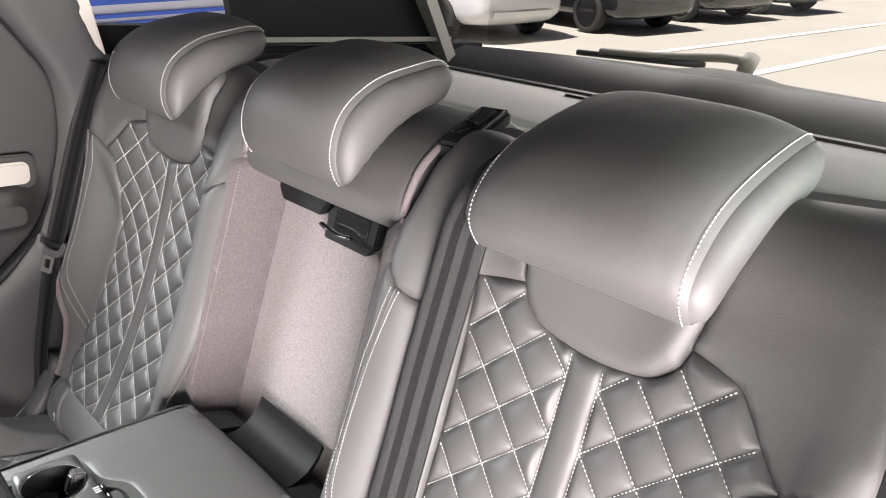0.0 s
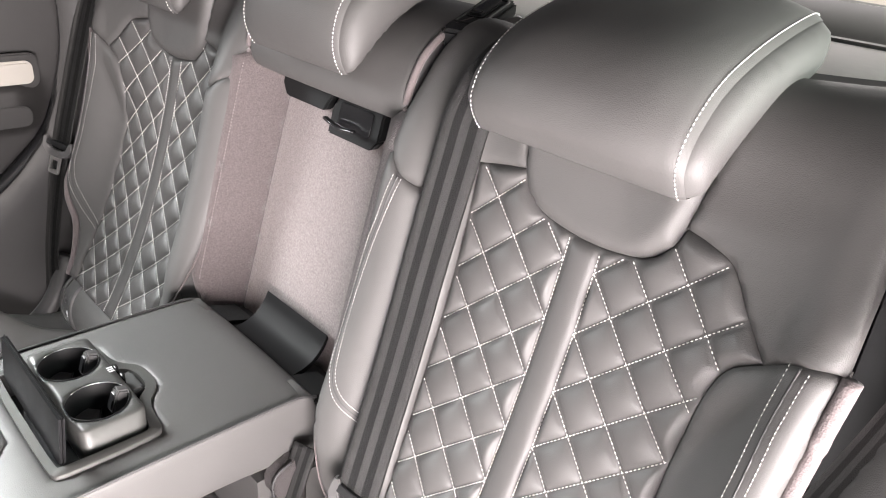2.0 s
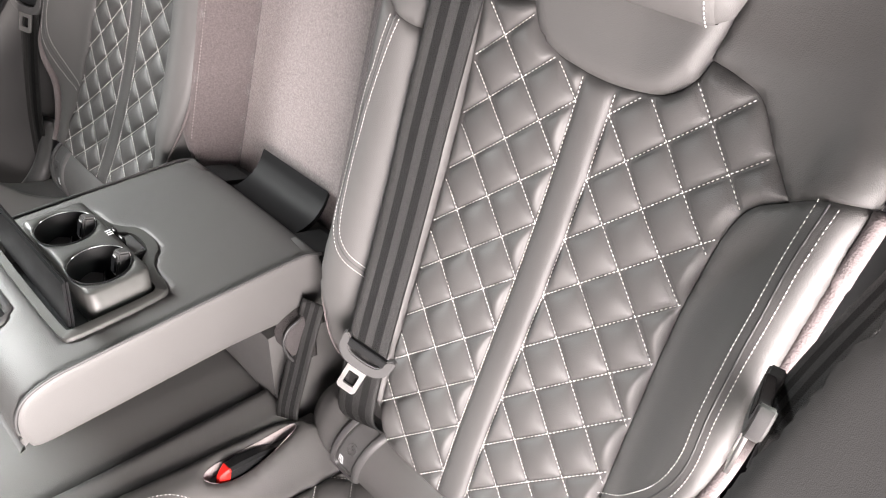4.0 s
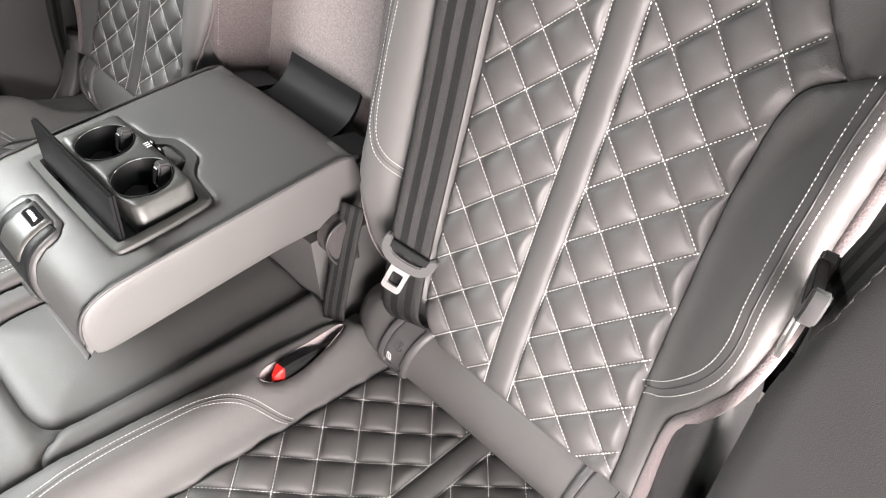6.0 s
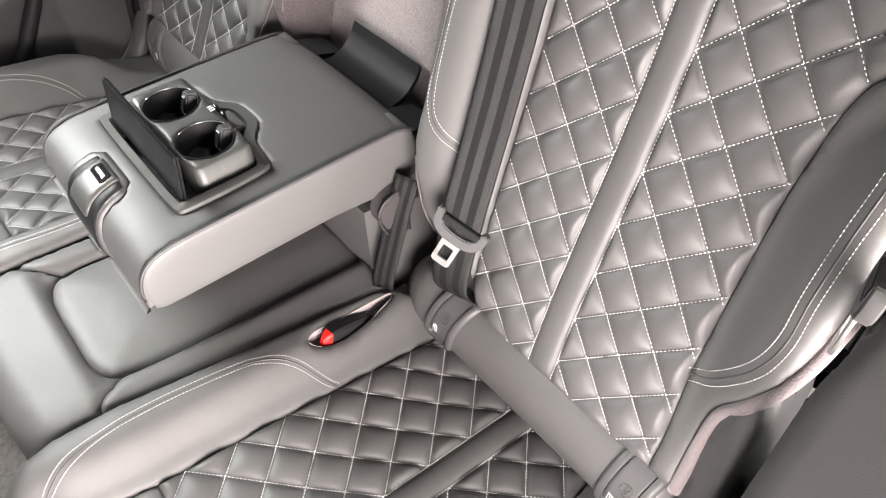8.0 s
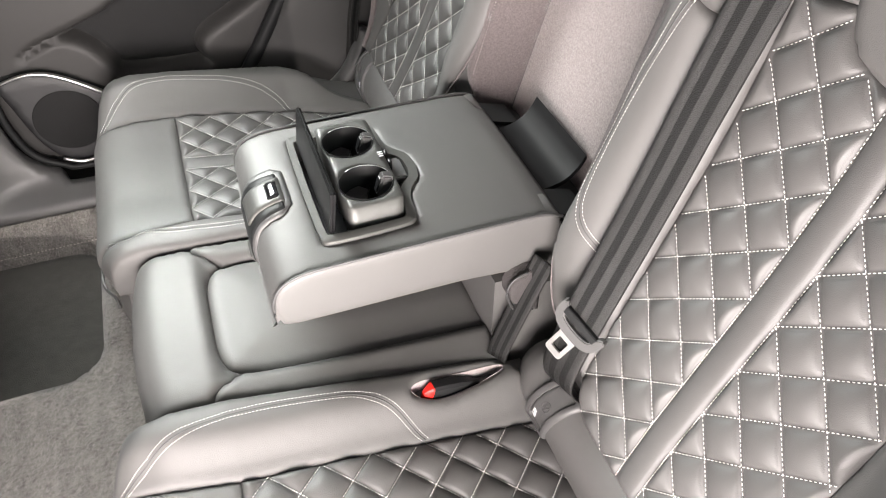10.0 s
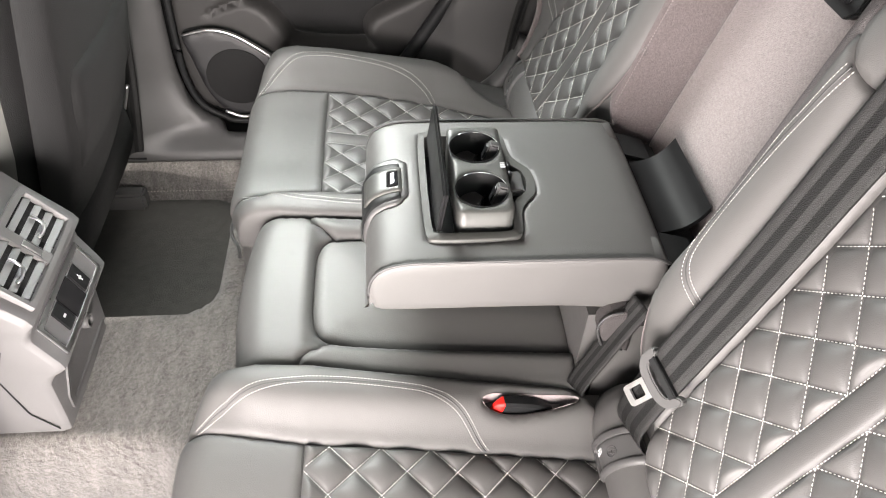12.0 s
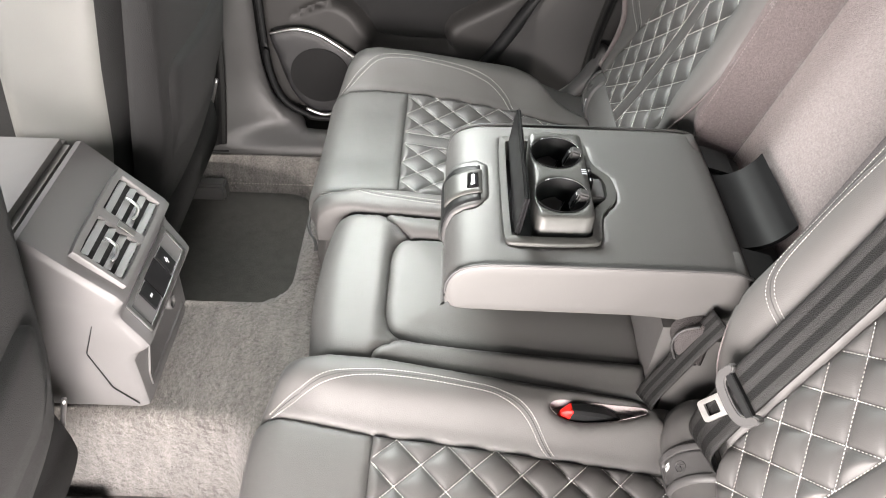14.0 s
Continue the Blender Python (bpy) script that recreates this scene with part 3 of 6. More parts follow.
def seat_foot(seat, side):
    # the roll along its foot
    rings = []
    for x in np.linspace(0.188, 0.585, 40):
        end = min(x - 0.188, 0.585 - x)
        r = 0.76 + 0.24 * smoothstep(0, 0.03, end)
        t = np.linspace(0, 2 * math.pi, 28, endpoint=False)
        rings.append(np.stack([np.full(28, side * x), -0.345 + 0.042 * r * np.cos(t), 0.335 + 0.055 * r * np.sin(t)], 1))
    loft("foot_roll", rings, LEATHER, seat)
    for x, shear in ((0.271, 0.022), (0.551, 0.008)):
        anchor(seat, side * x, side, shear)
    return seat


def anchor(seat, x, side, shear):
    """A child-seat anchor's cover wrapped round the roll: a raised frame, a sunken flap and its print."""
    def place(a, b, c):
        t = radians(b)
        return (x + side * (a - shear * (b - 152) / 100), -0.345 + (0.042 + c) * math.cos(t), 0.335 + (0.055 + c) * math.sin(t))
    n = 72
    ring = lambda a0, a1, b0, b1, r: even(rounded(a0 * 1000, b0, a1 * 1000, b1, r, 6), n) / [1000, 1]
    outer, crest, inner = ring(-0.026, 0.024, 98, 214, 10), ring(-0.0225, 0.0205, 101, 207, 8), ring(-0.0165, 0.0150, 106, 198, 4)
    rings = [[place(a, b, c) for a, b in p] for p, c in ((outer, -0.006), (outer, 0.0022), (crest, 0.0052), (inner, 0.0036), (inner, -0.004))]
    frame_ob = loft("anchor_cover", rings, GREY_PLASTIC, seat, "black plastic child-seat anchor cover", caps=False, sharp=60)
    flap = ring(-0.0158, 0.0143, 107, 188, 3)
    rings = [[place(a, b, c) for a, b in p] for p, c in ((flap, -0.004), (flap, 0.0008), (flap * [0.94, 1] + [0, 0.0], 0.0016))]
    for shrink in (0.75, 0.5, 0.25, 0.02):
        rings.append([place(a * shrink, 147.5 + (b - 147.5) * shrink, 0.0016) for a, b in flap])
    loft("anchor_flap", rings, GREY_PLASTIC, frame_ob, caps=False, sharp=50)
    sill = ring(-0.0158, 0.0143, 189, 197, 2)
    loft("anchor_slot", [[place(a, b, c) for a, b in p] for p, c in ((sill, -0.004), (sill, -0.002))], PLASTIC, frame_ob)
    disc = [place(0.001 + 0.0068 * math.cos(t), 150 + 8.5 * math.sin(t), 0.0020) for t in np.linspace(0, 2 * math.pi, 24, endpoint=False)]
    tube("anchor_symbol", disc, 0.00055, GREY_PLASTIC, frame_ob, closed=True, sides=5)
    for a0, b0, a1, b1 in ((-0.001, 144, -0.003, 155), (0.003, 146, 0.001, 155), (-0.0015, 150, 0.0035, 149)):
        tube("anchor_symbol", [place(a0 + 0.001, b0, 0.0020), place(a1 + 0.001, b1, 0.0020)], 0.0005, GREY_PLASTIC, frame_ob, sides=5)
    for a0, b0, a1, b1 in ((-0.0105, 170, -0.0105, 183), (-0.0105, 183, -0.0035, 184), (-0.0035, 184, -0.005, 172), (-0.005, 172, -0.0105, 170), (-0.0085, 174, -0.006, 181)):
        tube("anchor_mark", [place(a0, b0, 0.0020), place(a1, b1, 0.0020)], 0.0006, WHITE_PRINT, frame_ob, sides=5)


backrest(1, "black leather rear seat half with diamond quilting beside the open door")
backrest(-1, "black leather rear seat half with diamond quilting beyond the armrest")


# ---- headrests ----
HEAD_SIDE = [(-0.249, 0.900), (-0.257, 0.925), (-0.252, 0.956), (-0.234, 0.982), (-0.197, 1.004), (-0.152, 1.015), (-0.110, 1.021), (-0.092, 1.012), (-0.094, 0.990),
             (-0.110, 0.974), (-0.150, 0.962), (-0.190, 0.938), (-0.222, 0.908), (-0.238, 0.895)]
HEAD_LOW = [(-0.247, 0.897), (-0.257, 0.920), (-0.246, 0.948), (-0.214, 0.976), (-0.157, 0.998), (-0.088, 1.013), (-0.074, 1.004), (-0.076, 0.975),
            (-0.096, 0.960), (-0.150, 0.948), (-0.190, 0.926), (-0.222, 0.902), (-0.237, 0.892)]


def headrest(middle, label, half=0.093, profile=HEAD_SIDE, swell=0.015):
    rest = thing("headrest", label, "headrest", "rear headrests", at=(middle, -0.15, 0.93))
    ring = curve(profile, 0.006, closed=True)
    ring_n = len(ring)
    hub = ring.mean(0)
    tangent = np.roll(ring, -1, 0) - np.roll(ring, 1, 0)
    out = np.stack([tangent[:, 1], -tangent[:, 0]], 1)
    out /= np.linalg.norm(out, axis=1, keepdims=True)
    if ((ring - hub) * out).sum() < 0:
        out = -out
    upper = np.clip(out @ np.array([-0.55, 0.83]), 0, 1)

    def at(x, grow):
        p = ring + out * (grow if np.ndim(grow) else np.full(ring_n, grow))[:, None]
        return np.stack([np.full(ring_n, middle + x), p[:, 0], p[:, 1]], 1)

    main = [at(-half - 0.0004, -0.003)]
    for x in np.linspace(-half, half, 29):
        t = x / half
        main.append(at(x, swell * (1 - abs(t) ** 3.4) * upper - 0.0025 * smoothstep(0.955, 1.0, abs(t))))
    main += [at(half + 0.0004, -0.003)]
    loft("cover", main, LEATHER, rest, caps=False)
    for side in (-1, 1):
        flank = lambda uv: np.stack([np.full(len(uv), middle + side * (half + 0.0012)), uv[:, 0], uv[:, 1]], 1)
        panel("side_panel", ring - out * 0.0034, flank, LEATHER, rest, (side, 0, 0), spacing=0.006, puff=0.015, drop=0.0012, edge=0.030, skirt=0.004)
        order = [k for k in range(ring_n) if out[k] @ np.array([-0.75, 0.66]) > -0.25]
        cut = next((i for i in range(1, len(order)) if order[i] - order[i - 1] > 1), 0)
        order = order[cut:] + order[:cut]
        reach = (half - 0.0046) / half
        line = ring[order] + out[order] * (0.0003 + swell * (1 - reach ** 3.4) * upper[order])[:, None]
        places = np.stack([np.full(len(order), middle + side * (half - 0.0046)), line[:, 0], line[:, 1]], 1)
        ups = np.stack([np.zeros(len(order)), out[order][:, 0], out[order][:, 1]], 1)
        stitches("stitching", [(places, ups)], THREAD, rest, radius=0.0005, label="white stitching")
    for dx in (-0.05, 0.05):
        tube("post", [(middle + dx, -0.140, 0.93), (middle + dx, -0.118, 0.975)], 0.006, STEEL, rest)
    return rest


headrest(0.389, "black leather rear headrest with white stitched edges beside the open door", half=0.104, profile=HEAD_LOW, swell=0.016)
headrest(0.0, "black leather middle headrest with white stitched edges")
headrest(-0.397, "black leather rear headrest with white stitched edges, at the far window", half=0.096)

# ---- rear cushions ----
def cushion_height(x, y):
    """The top of the outer cushion; x from the car's middle."""
    z = 0.346 - 0.142 * np.clip(y + 0.74, 0, 0.4) + 0.006 * smoothstep(-0.74, -0.82, y)
    z = z - 0.008 * smoothstep(0.24, 0.34, x) * smoothstep(0.56, 0.46, x)
    edge_in = np.interp(y, [-0.90, -0.74, -0.53, -0.40], [0.215, 0.232, 0.238, 0.245])
    rise = 0.038 * smoothstep(0, 0.055, edge_in - x) * smoothstep(-0.89, -0.80, y)
    rise = rise - 0.005 * smoothstep(0.165, 0.138, x)
    edge_out = np.interp(y, [-0.90, -0.74, -0.53, -0.40], [0.530, 0.540, 0.535, 0.500])
    out = 0.042 * smoothstep(0, 0.07, x - edge_out) * smoothstep(-0.90, -0.80, y) * (1 - 0.5 * smoothstep(-0.50, -0.40, y))
    out = out - 0.03 * smoothstep(0.625, 0.66, x)
    return z + rise + out


# The cushion's length: v is y along the top, and goes on down its rounded front.
FRONT_Y, FRONT_R = -0.845, 0.045


def cushion_face(side):
    def base(uv):
        x, v = uv[:, 0], uv[:, 1]
        front = FRONT_Y + 0.030 * smoothstep(0.50, 0.64, x) + 0.028 * smoothstep(0.235, 0.150, x)
        turn = np.clip((front - v) / FRONT_R, 0, 1.45)
        down = np.maximum(front - v - 1.45 * FRONT_R, 0)
        y = np.where(v > front, v, front - FRONT_R * np.sin(turn) - down * math.cos(1.45))
        z = cushion_height(x, np.maximum(v, front)) - FRONT_R * (1 - np.cos(turn)) - down * math.sin(1.45)
        return np.stack([side * x, y, z], 1)
    return base


C_FRONT = curve([(0.232, -0.740), (0.40, -0.742), (0.541, -0.740)])
C_OUT = curve([(0.541, -0.740), (0.540, -0.64), (0.532, -0.53), (0.515, -0.44), (0.500, -0.350)])
C_REAR = curve([(0.500, -0.350), (0.380, -0.350), (0.247, -0.352)])
C_IN = curve([(0.247, -0.352), (0.240, -0.50), (0.235, -0.62), (0.232, -0.740)])
C_IN_FRONT = curve([(0.232, -0.740), (0.224, -0.80), (0.214, -0.868), (0.212, -0.92)])
C_OUT_FRONT = curve([(0.541, -0.740), (0.538, -0.80), (0.530, -0.868), (0.528, -0.92)])
C_NOSE = curve([(0.212, -0.92), (0.37, -0.925), (0.528, -0.92)])
B_LOW = curve([(0.212, -0.92), (0.150, -0.92)])
B_IN = curve([(0.150, -0.92), (0.144, -0.84), (0.141, -0.75), (0.148, -0.65), (0.156, -0.54), (0.163, -0.42), (0.175, -0.385)])
B_REAR = curve([(0.175, -0.385), (0.247, -0.352)])
W_OUT = curve([(0.528, -0.92), (0.640, -0.88), (0.655, -0.80), (0.656, -0.68), (0.645, -0.56), (0.61, -0.49), (0.56, -0.44), (0.525, -0.350)])
B_SEAM = curve([(0.214, -0.866), (0.190, -0.828), (0.173, -0.775), (0.168, -0.70), (0.173, -0.620), (0.180, -0.585), (0.199, -0.551), (0.238, -0.523)])
W_SEAM = curve([(0.531, -0.868), (0.575, -0.83), (0.603, -0.77), (0.600, -0.66), (0.585, -0.59), (0.560, -0.55), (0.533, -0.535)])
CUSH_NODE, CUSH_X, CUSH_S = -0.741, (0.0292, 0.0292), 0.0302


def cushion(side, label):
    base, facing = cushion_face(side), (0, -0.4, 0.9)
    seat = thing("rear_cushion", label, "car seat", "rear cushions", at=(side * 0.39, -0.62, 0.2))
    outline = joined(C_FRONT, C_OUT, C_REAR, C_IN)
    same = lambda v: v
    panel("quilted_insert", outline, base, QUILT, seat, facing, "diamond-quilted black leather with white stitching", spacing=0.0045, puff=-0.0015, drop=0.0030, edge=0.008,
          relief=quilt_relief(CUSH_STRIPE, lambda uv: (uv[:, 1] - CUSH_NODE) / CUSH_S, 0.0090 if side > 0 else 0.0070, CUSH_X), inner=quilt_grid(outline, CUSH_STRIPE, same, same, CUSH_NODE, CUSH_X, CUSH_S))
    stitches("quilt_stitching", quilt_lines(outline, CUSH_STRIPE, same, same, CUSH_NODE, base, facing, 0.0008, half_x=CUSH_X, half_s=CUSH_S), THREAD, seat, radius=0.00040, label="white diamond stitching")
    panel("front_panel", joined(C_IN_FRONT, C_NOSE, C_OUT_FRONT[::-1], C_FRONT[::-1]), base, LEATHER, seat, facing, puff=0.0025, drop=0.002, edge=0.008)
    panel("inner_bolster", joined(B_LOW, B_IN, B_REAR, C_IN, C_IN_FRONT), base, LEATHER, seat, facing, puff=0.003, drop=0.0015, edge=0.008, skirt=0.03,
          holes=[SLOT] if side > 0 else [])
    panel("outer_bolster", joined(C_OUT_FRONT, W_OUT, curve([(0.525, -0.350), (0.500, -0.350)]), C_OUT[::-1]), base, LEATHER, seat, facing, puff=0.003, drop=0.004, edge=0.012, skirt=0.05)
    seams = []
    for line in (B_SEAM, W_SEAM):
        fine = resample(line, 0.002)
        for shift in (-0.0042, 0.0042):
            seams.append(on_surface(base, beside(fine, shift), facing, 0.0035))
        places, n = on_surface(base, fine, facing, 0.0026)
        tube("seam_groove", places, 0.001, PIPING, seat)
    stitches("seam_stitching", seams, THREAD, seat, label="white double stitching")
    rim = curve([(0.150, -0.945), (0.212, -0.952), (0.37, -0.957), (0.528, -0.952), (0.645, -0.90)])
    places, _ = on_surface(base, rim, facing, 0.002)
    tube("piping", places, 0.0028, PIPING, seat, sides=6)
    rings = []
    for v in np.linspace(-1.02, -0.36, 34):
        xs = np.linspace(0.158, 0.64, 30)
        uv = np.stack([xs, np.full(30, v)], 1)
        top = base(uv) - normals(base, uv, facing) * 0.016
        low = top[::-1].copy()
        low[:, 2] = np.minimum(0.20, low[:, 2] - 0.02)
        rings.append(np.concatenate([top, low]))
    loft("body", rings, LEATHER, seat)
    return seat


SLOT = curve([(0.187, -0.524), (0.1985, -0.511), (0.2025, -0.482), (0.197, -0.440), (0.185, -0.402), (0.178, -0.398), (0.176, -0.410), (0.177, -0.450), (0.177, -0.490), (0.178, -0.512)], 0.004, closed=True)
cushion(1, "black leather seat cushion with quilted middle beside the open door")
cushion(-1, "black leather seat cushion with quilted middle at the far door")


def middle_face(uv):
    x, v = uv[:, 0], uv[:, 1]
    front = -0.800 + 0.012 * (x / 0.14) ** 2
    turn = np.clip((front - v) / 0.040, 0, 1.5)
    down = np.maximum(front - v - 1.5 * 0.040, 0)
    y = np.where(v > front, v, front - 0.040 * np.sin(turn) - down * math.cos(1.5))
    z = 0.373 - 0.006 * smoothstep(0.11, 0.155, np.abs(x)) + 0.006 * smoothstep(-0.6, -0.78, v) - 0.100 * np.clip(v + 0.74, 0, 0.4)
    inset = np.minimum(0.105 - np.abs(x), np.minimum(v + 0.737, 0.40))
    z = z - 0.010 * smoothstep(-0.012, 0.004, inset) + 0.006 * smoothstep(0.004, 0.07, inset)
    return np.stack([x, y, z - 0.040 * (1 - np.cos(turn)) - down * math.sin(1.5)], 1)


def middle_cushion():
    seat = thing("middle_cushion", "plain black leather middle seat cushion under the armrest", "car seat", at=(0, -0.6, 0.2))
    facing = (0, -0.4, 0.9)
    inset_r = curve([(0.10, -0.385), (0.103, -0.50), (0.103, -0.66), (0.099, -0.705), (0.088, -0.727), (0.06, -0.735), (0.0, -0.736)], 0.006)
    inset = np.concatenate([inset_r[:-1], (inset_r * [-1, 1])[::-1]])
    panel("inset_panel", inset, middle_face, LEATHER, seat, facing, puff=0.003, drop=0.005, edge=0.016)
    right = curve([(0.168, -0.385), (0.1615, -0.42), (0.1545, -0.54), (0.1465, -0.65), (0.1395, -0.75), (0.142, -0.84), (0.148, -0.93)], 0.006)
    front_seam = curve([(0.139, -0.75), (0.125, -0.745), (0.099, -0.712)], 0.005)
    bow = curve([(0.145, -0.93), (0.0, -0.932), (-0.145, -0.93)], 0.006)
    cut = int(np.argmin(np.abs(right[:, 1] + 0.75)))
    for side in (1, -1):
        corner = np.array([0.099, -0.712])
        k = int(np.argmin(np.linalg.norm(inset_r - corner, axis=1)))
        rail = np.concatenate([right[:cut + 1], front_seam[1:-1], inset_r[:k + 1][::-1]])
        panel("side_rail", rail * [side, 1], middle_face, LEATHER, seat, facing, puff=0.003, drop=0.003, edge=0.008)
    k = int(np.argmin(np.linalg.norm(inset_r - [0.099, -0.712], axis=1)))
    half = np.concatenate([inset_r[k:][::-1], front_seam[::-1][1:], right[cut + 1:]])
    nose = np.concatenate([half, bow[1:-1], (half * [-1, 1])[::-1][:-1]])
    panel("nose", nose, middle_face, LEATHER, seat, facing, puff=0.003, drop=0.004, edge=0.010)
    rings = []
    for v in np.linspace(-1.0, -0.36, 26):
        uv = np.stack([np.linspace(-0.140, 0.140, 15), np.full(15, v)], 1)
        top = middle_face(uv) - normals(middle_face, uv, facing) * 0.014
        low = top[::-1].copy()
        low[:, 2] = np.minimum(0.20, low[:, 2] - 0.02)
        rings.append(np.concatenate([top, low]))
    loft("body", rings, LEATHER, seat)


middle_cushion()


def buckle():
    """The buckle in its slot between the cushions."""
    thing_ob = thing("seat_belt_buckle", "red and black seat belt buckle sunk in a leather slot", "buckle", at=(0.187, -0.46, 0.34))
    m = pose(0.1875, -0.468, 0.3445, -13, 0, 5)
    shape = ((-0.030, 0.0080, 0.004), (-0.012, 0.0090, 0.0045), (0.012, 0.0085, 0.002), (0.030, 0.0060, -0.004), (0.040, 0.0030, -0.010))
    loft("housing", [[m @ Vector((a * w, y, b)) for a, b in ((-1, -0.02), (-1, z - 0.003), (-0.6, z), (0.6, z), (1, z - 0.003), (1, -0.02))] for y, w, z in shape], PLASTIC, thing_ob, sharp=35)
    wedge = ((-0.041, 0.0030, -0.006), (-0.037, 0.0050, -0.001), (-0.031, 0.0078, 0.0035), (-0.0295, 0.0080, 0.0035))
    loft("release_button", [[m @ Vector((a * w, y, b)) for a, b in ((-1, -0.02), (-1, z - 0.002), (-0.7, z), (0.7, z), (1, z - 0.002), (1, -0.02))] for y, w, z in wedge], RED, thing_ob, "red release button", sharp=35)
    rings = []
    for k, grow in ((0, 1.0), (1, 0.96), (2, 0.9)):
        hub = SLOT.mean(0)
        uv = hub + (SLOT - hub) * grow
        p, n = on_surface(cushion_face(1), uv, (0, -0.4, 0.9), 0.001 - 0.016 * k)
        rings.append(p)
    loft("slot_lining", rings, SLOT_CLOTH, thing_ob, "woven lining of the slot", caps=False)


buckle()

# ---- middle backrest, its recess and the armrest ----
def middle_back():
    seat = thing("middle_seat_unit", "middle backrest with felt-lined recess, its armrest folded down", "car seat", at=(0, -0.1, 0.4))
    # felt at the back of the recess and on its cheeks, its colour darkened there
    cave = lambda uv: np.stack([uv[:, 0], np.interp(uv[:, 1], [0.44, 0.522, 0.807, 0.90], [-0.268, -0.245, -0.163, -0.136]), uv[:, 1]], 1)
    panel("recess_back", rounded(-0.150, 0.45, 0.160, 0.88, 0.004, 2), cave, FELT, seat, (0, -1, 0), "greyish pink felt", spacing=0.02, puff=0.0, drop=0.0, skirt=0.03)
    for side in (1, -1):
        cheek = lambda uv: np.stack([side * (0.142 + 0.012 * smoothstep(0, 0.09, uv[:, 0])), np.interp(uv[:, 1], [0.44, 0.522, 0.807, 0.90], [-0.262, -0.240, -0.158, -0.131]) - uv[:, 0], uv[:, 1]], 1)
        panel("recess_cheek", resample(np.array([(0.0, 0.45), (0.030, 0.45), (0.060, 0.50), (0.086, 0.56), (0.090, 0.87), (0.0, 0.87)]), 0.02, True), cheek, CHEEK_FELT, seat, (-side, -0.2, 0), "greyish pink felt, coloured darker than the recess back", spacing=0.02, puff=0.0, drop=0.0, skirt=0.02)
        line = np.stack([np.full(200, 0.083), np.linspace(0.56, 0.86, 200)], 1)
        stitches("cheek_stitching", [on_surface(cheek, line, (-side, -0.2, 0), 0.0006)], FELT, seat, radius=0.0009)
    box("lower_body", (-0.152, -0.392, 0.18), (0.150, -0.10, 0.461), LEATHER, seat, 0.02, segments=4)
    gusset = resample(np.array([(-0.342, 0.400), (-0.372, 0.412), (-0.385, 0.438), (-0.386, 0.455), (-0.378, 0.468), (-0.360, 0.474), (-0.342, 0.474)]), 0.006, True)
    panel("side_gusset", gusset, lambda uv: np.c_[np.full(len(uv), 0.1565), uv], DARK_WEAVE, seat, (1, 0, 0), "woven grey side gusset", spacing=0.006, puff=0.003, drop=0.001, edge=0.008, skirt=0.02)
    hem = curve([(-0.350, 0.404), (-0.374, 0.412), (-0.3865, 0.438), (-0.3875, 0.455), (-0.379, 0.469), (-0.362, 0.475)], 0.004)
    tube("gusset_piping", np.c_[np.full(len(hem), 0.1570), hem], 0.0018, PIPING, seat, sides=6)
    # the leather head of the middle backrest
    side_view = [(-0.150, 0.856), (-0.190, 0.850), (-0.210, 0.856), (-0.217, 0.873), (-0.213, 0.895), (-0.197, 0.925), (-0.165, 0.950), (-0.120, 0.962), (-0.06, 0.960), (-0.03, 0.945), (-0.03, 0.87), (-0.09, 0.858)]
    ring = curve(side_view, 0.008, closed=True)
    hub = ring.mean(0)
    rings = []
    for x, grow in ((-0.156, 0.86), (-0.1555, 0.95), (-0.152, 0.985), (-0.146, 1.0), (-0.08, 1.01), (0.0, 1.012), (0.08, 1.01), (0.146, 1.0), (0.152, 0.985), (0.1555, 0.95), (0.156, 0.86)):
        p = hub + (ring - hub) * grow
        rings.append(np.stack([np.full(len(ring), x), p[:, 0], p[:, 1]], 1))
    loft("head_cover", rings, LEATHER, seat)
    for side in (1, -1):
        edge = curve([(-0.165, 0.852), (-0.203, 0.855), (-0.214, 0.874), (-0.209, 0.898), (-0.192, 0.927), (-0.160, 0.949), (-0.120, 0.958)], 0.005)
        tube("woven_edge", np.stack([np.full(len(edge), side * 0.158), edge[:, 0], edge[:, 1]], 1), 0.0042, WEAVE, seat, "woven edge trim")
    # black pocket lip and the hatch plate with its turning lever
    extruded("recess_lip", [(-0.132, 0.0), (-0.046, 0.0), (-0.034, 0.022), (-0.034, 0.05), (-0.149, 0.05), (-0.149, 0.018)], PLASTIC, seat, lambda a, b, c: (a, -0.160 + 0.28 * b - c, 0.813 + b), 0.016, 0.002, "black recess lip")
    plate = extruded("hatch_plate", [(-0.034, 0.0), (0.052, 0.0), (0.064, 0.012), (0.064, 0.048), (-0.020, 0.048), (-0.034, 0.034)], PLASTIC, seat, lambda a, b, c: (a + 0.010, -0.172 + 0.28 * b - c, 0.792 + b), 0.014, 0.0025, "black hatch plate with lever")
    extruded("lever_well", rounded(-0.016, 0.014, 0.048, 0.043, 0.004), GLOSS_BLACK, plate, lambda a, b, c: (a + 0.010, -0.186 + 0.28 * b - c, 0.792 + b), 0.002, 0.0005)
    tube("lever", curve([(-0.014, -0.195, 0.815), (0.008, -0.202, 0.816), (0.026, -0.199, 0.812), (0.048, -0.198, 0.814)], 0.004), 0.0038, GLOSS_BLACK, plate, squash=0.7)
    # seat-back release between the headrests
    release = thing("backrest_release", "black plastic backrest release handle beside the headrest", "handle", at=(0.19, -0.1, 0.96))
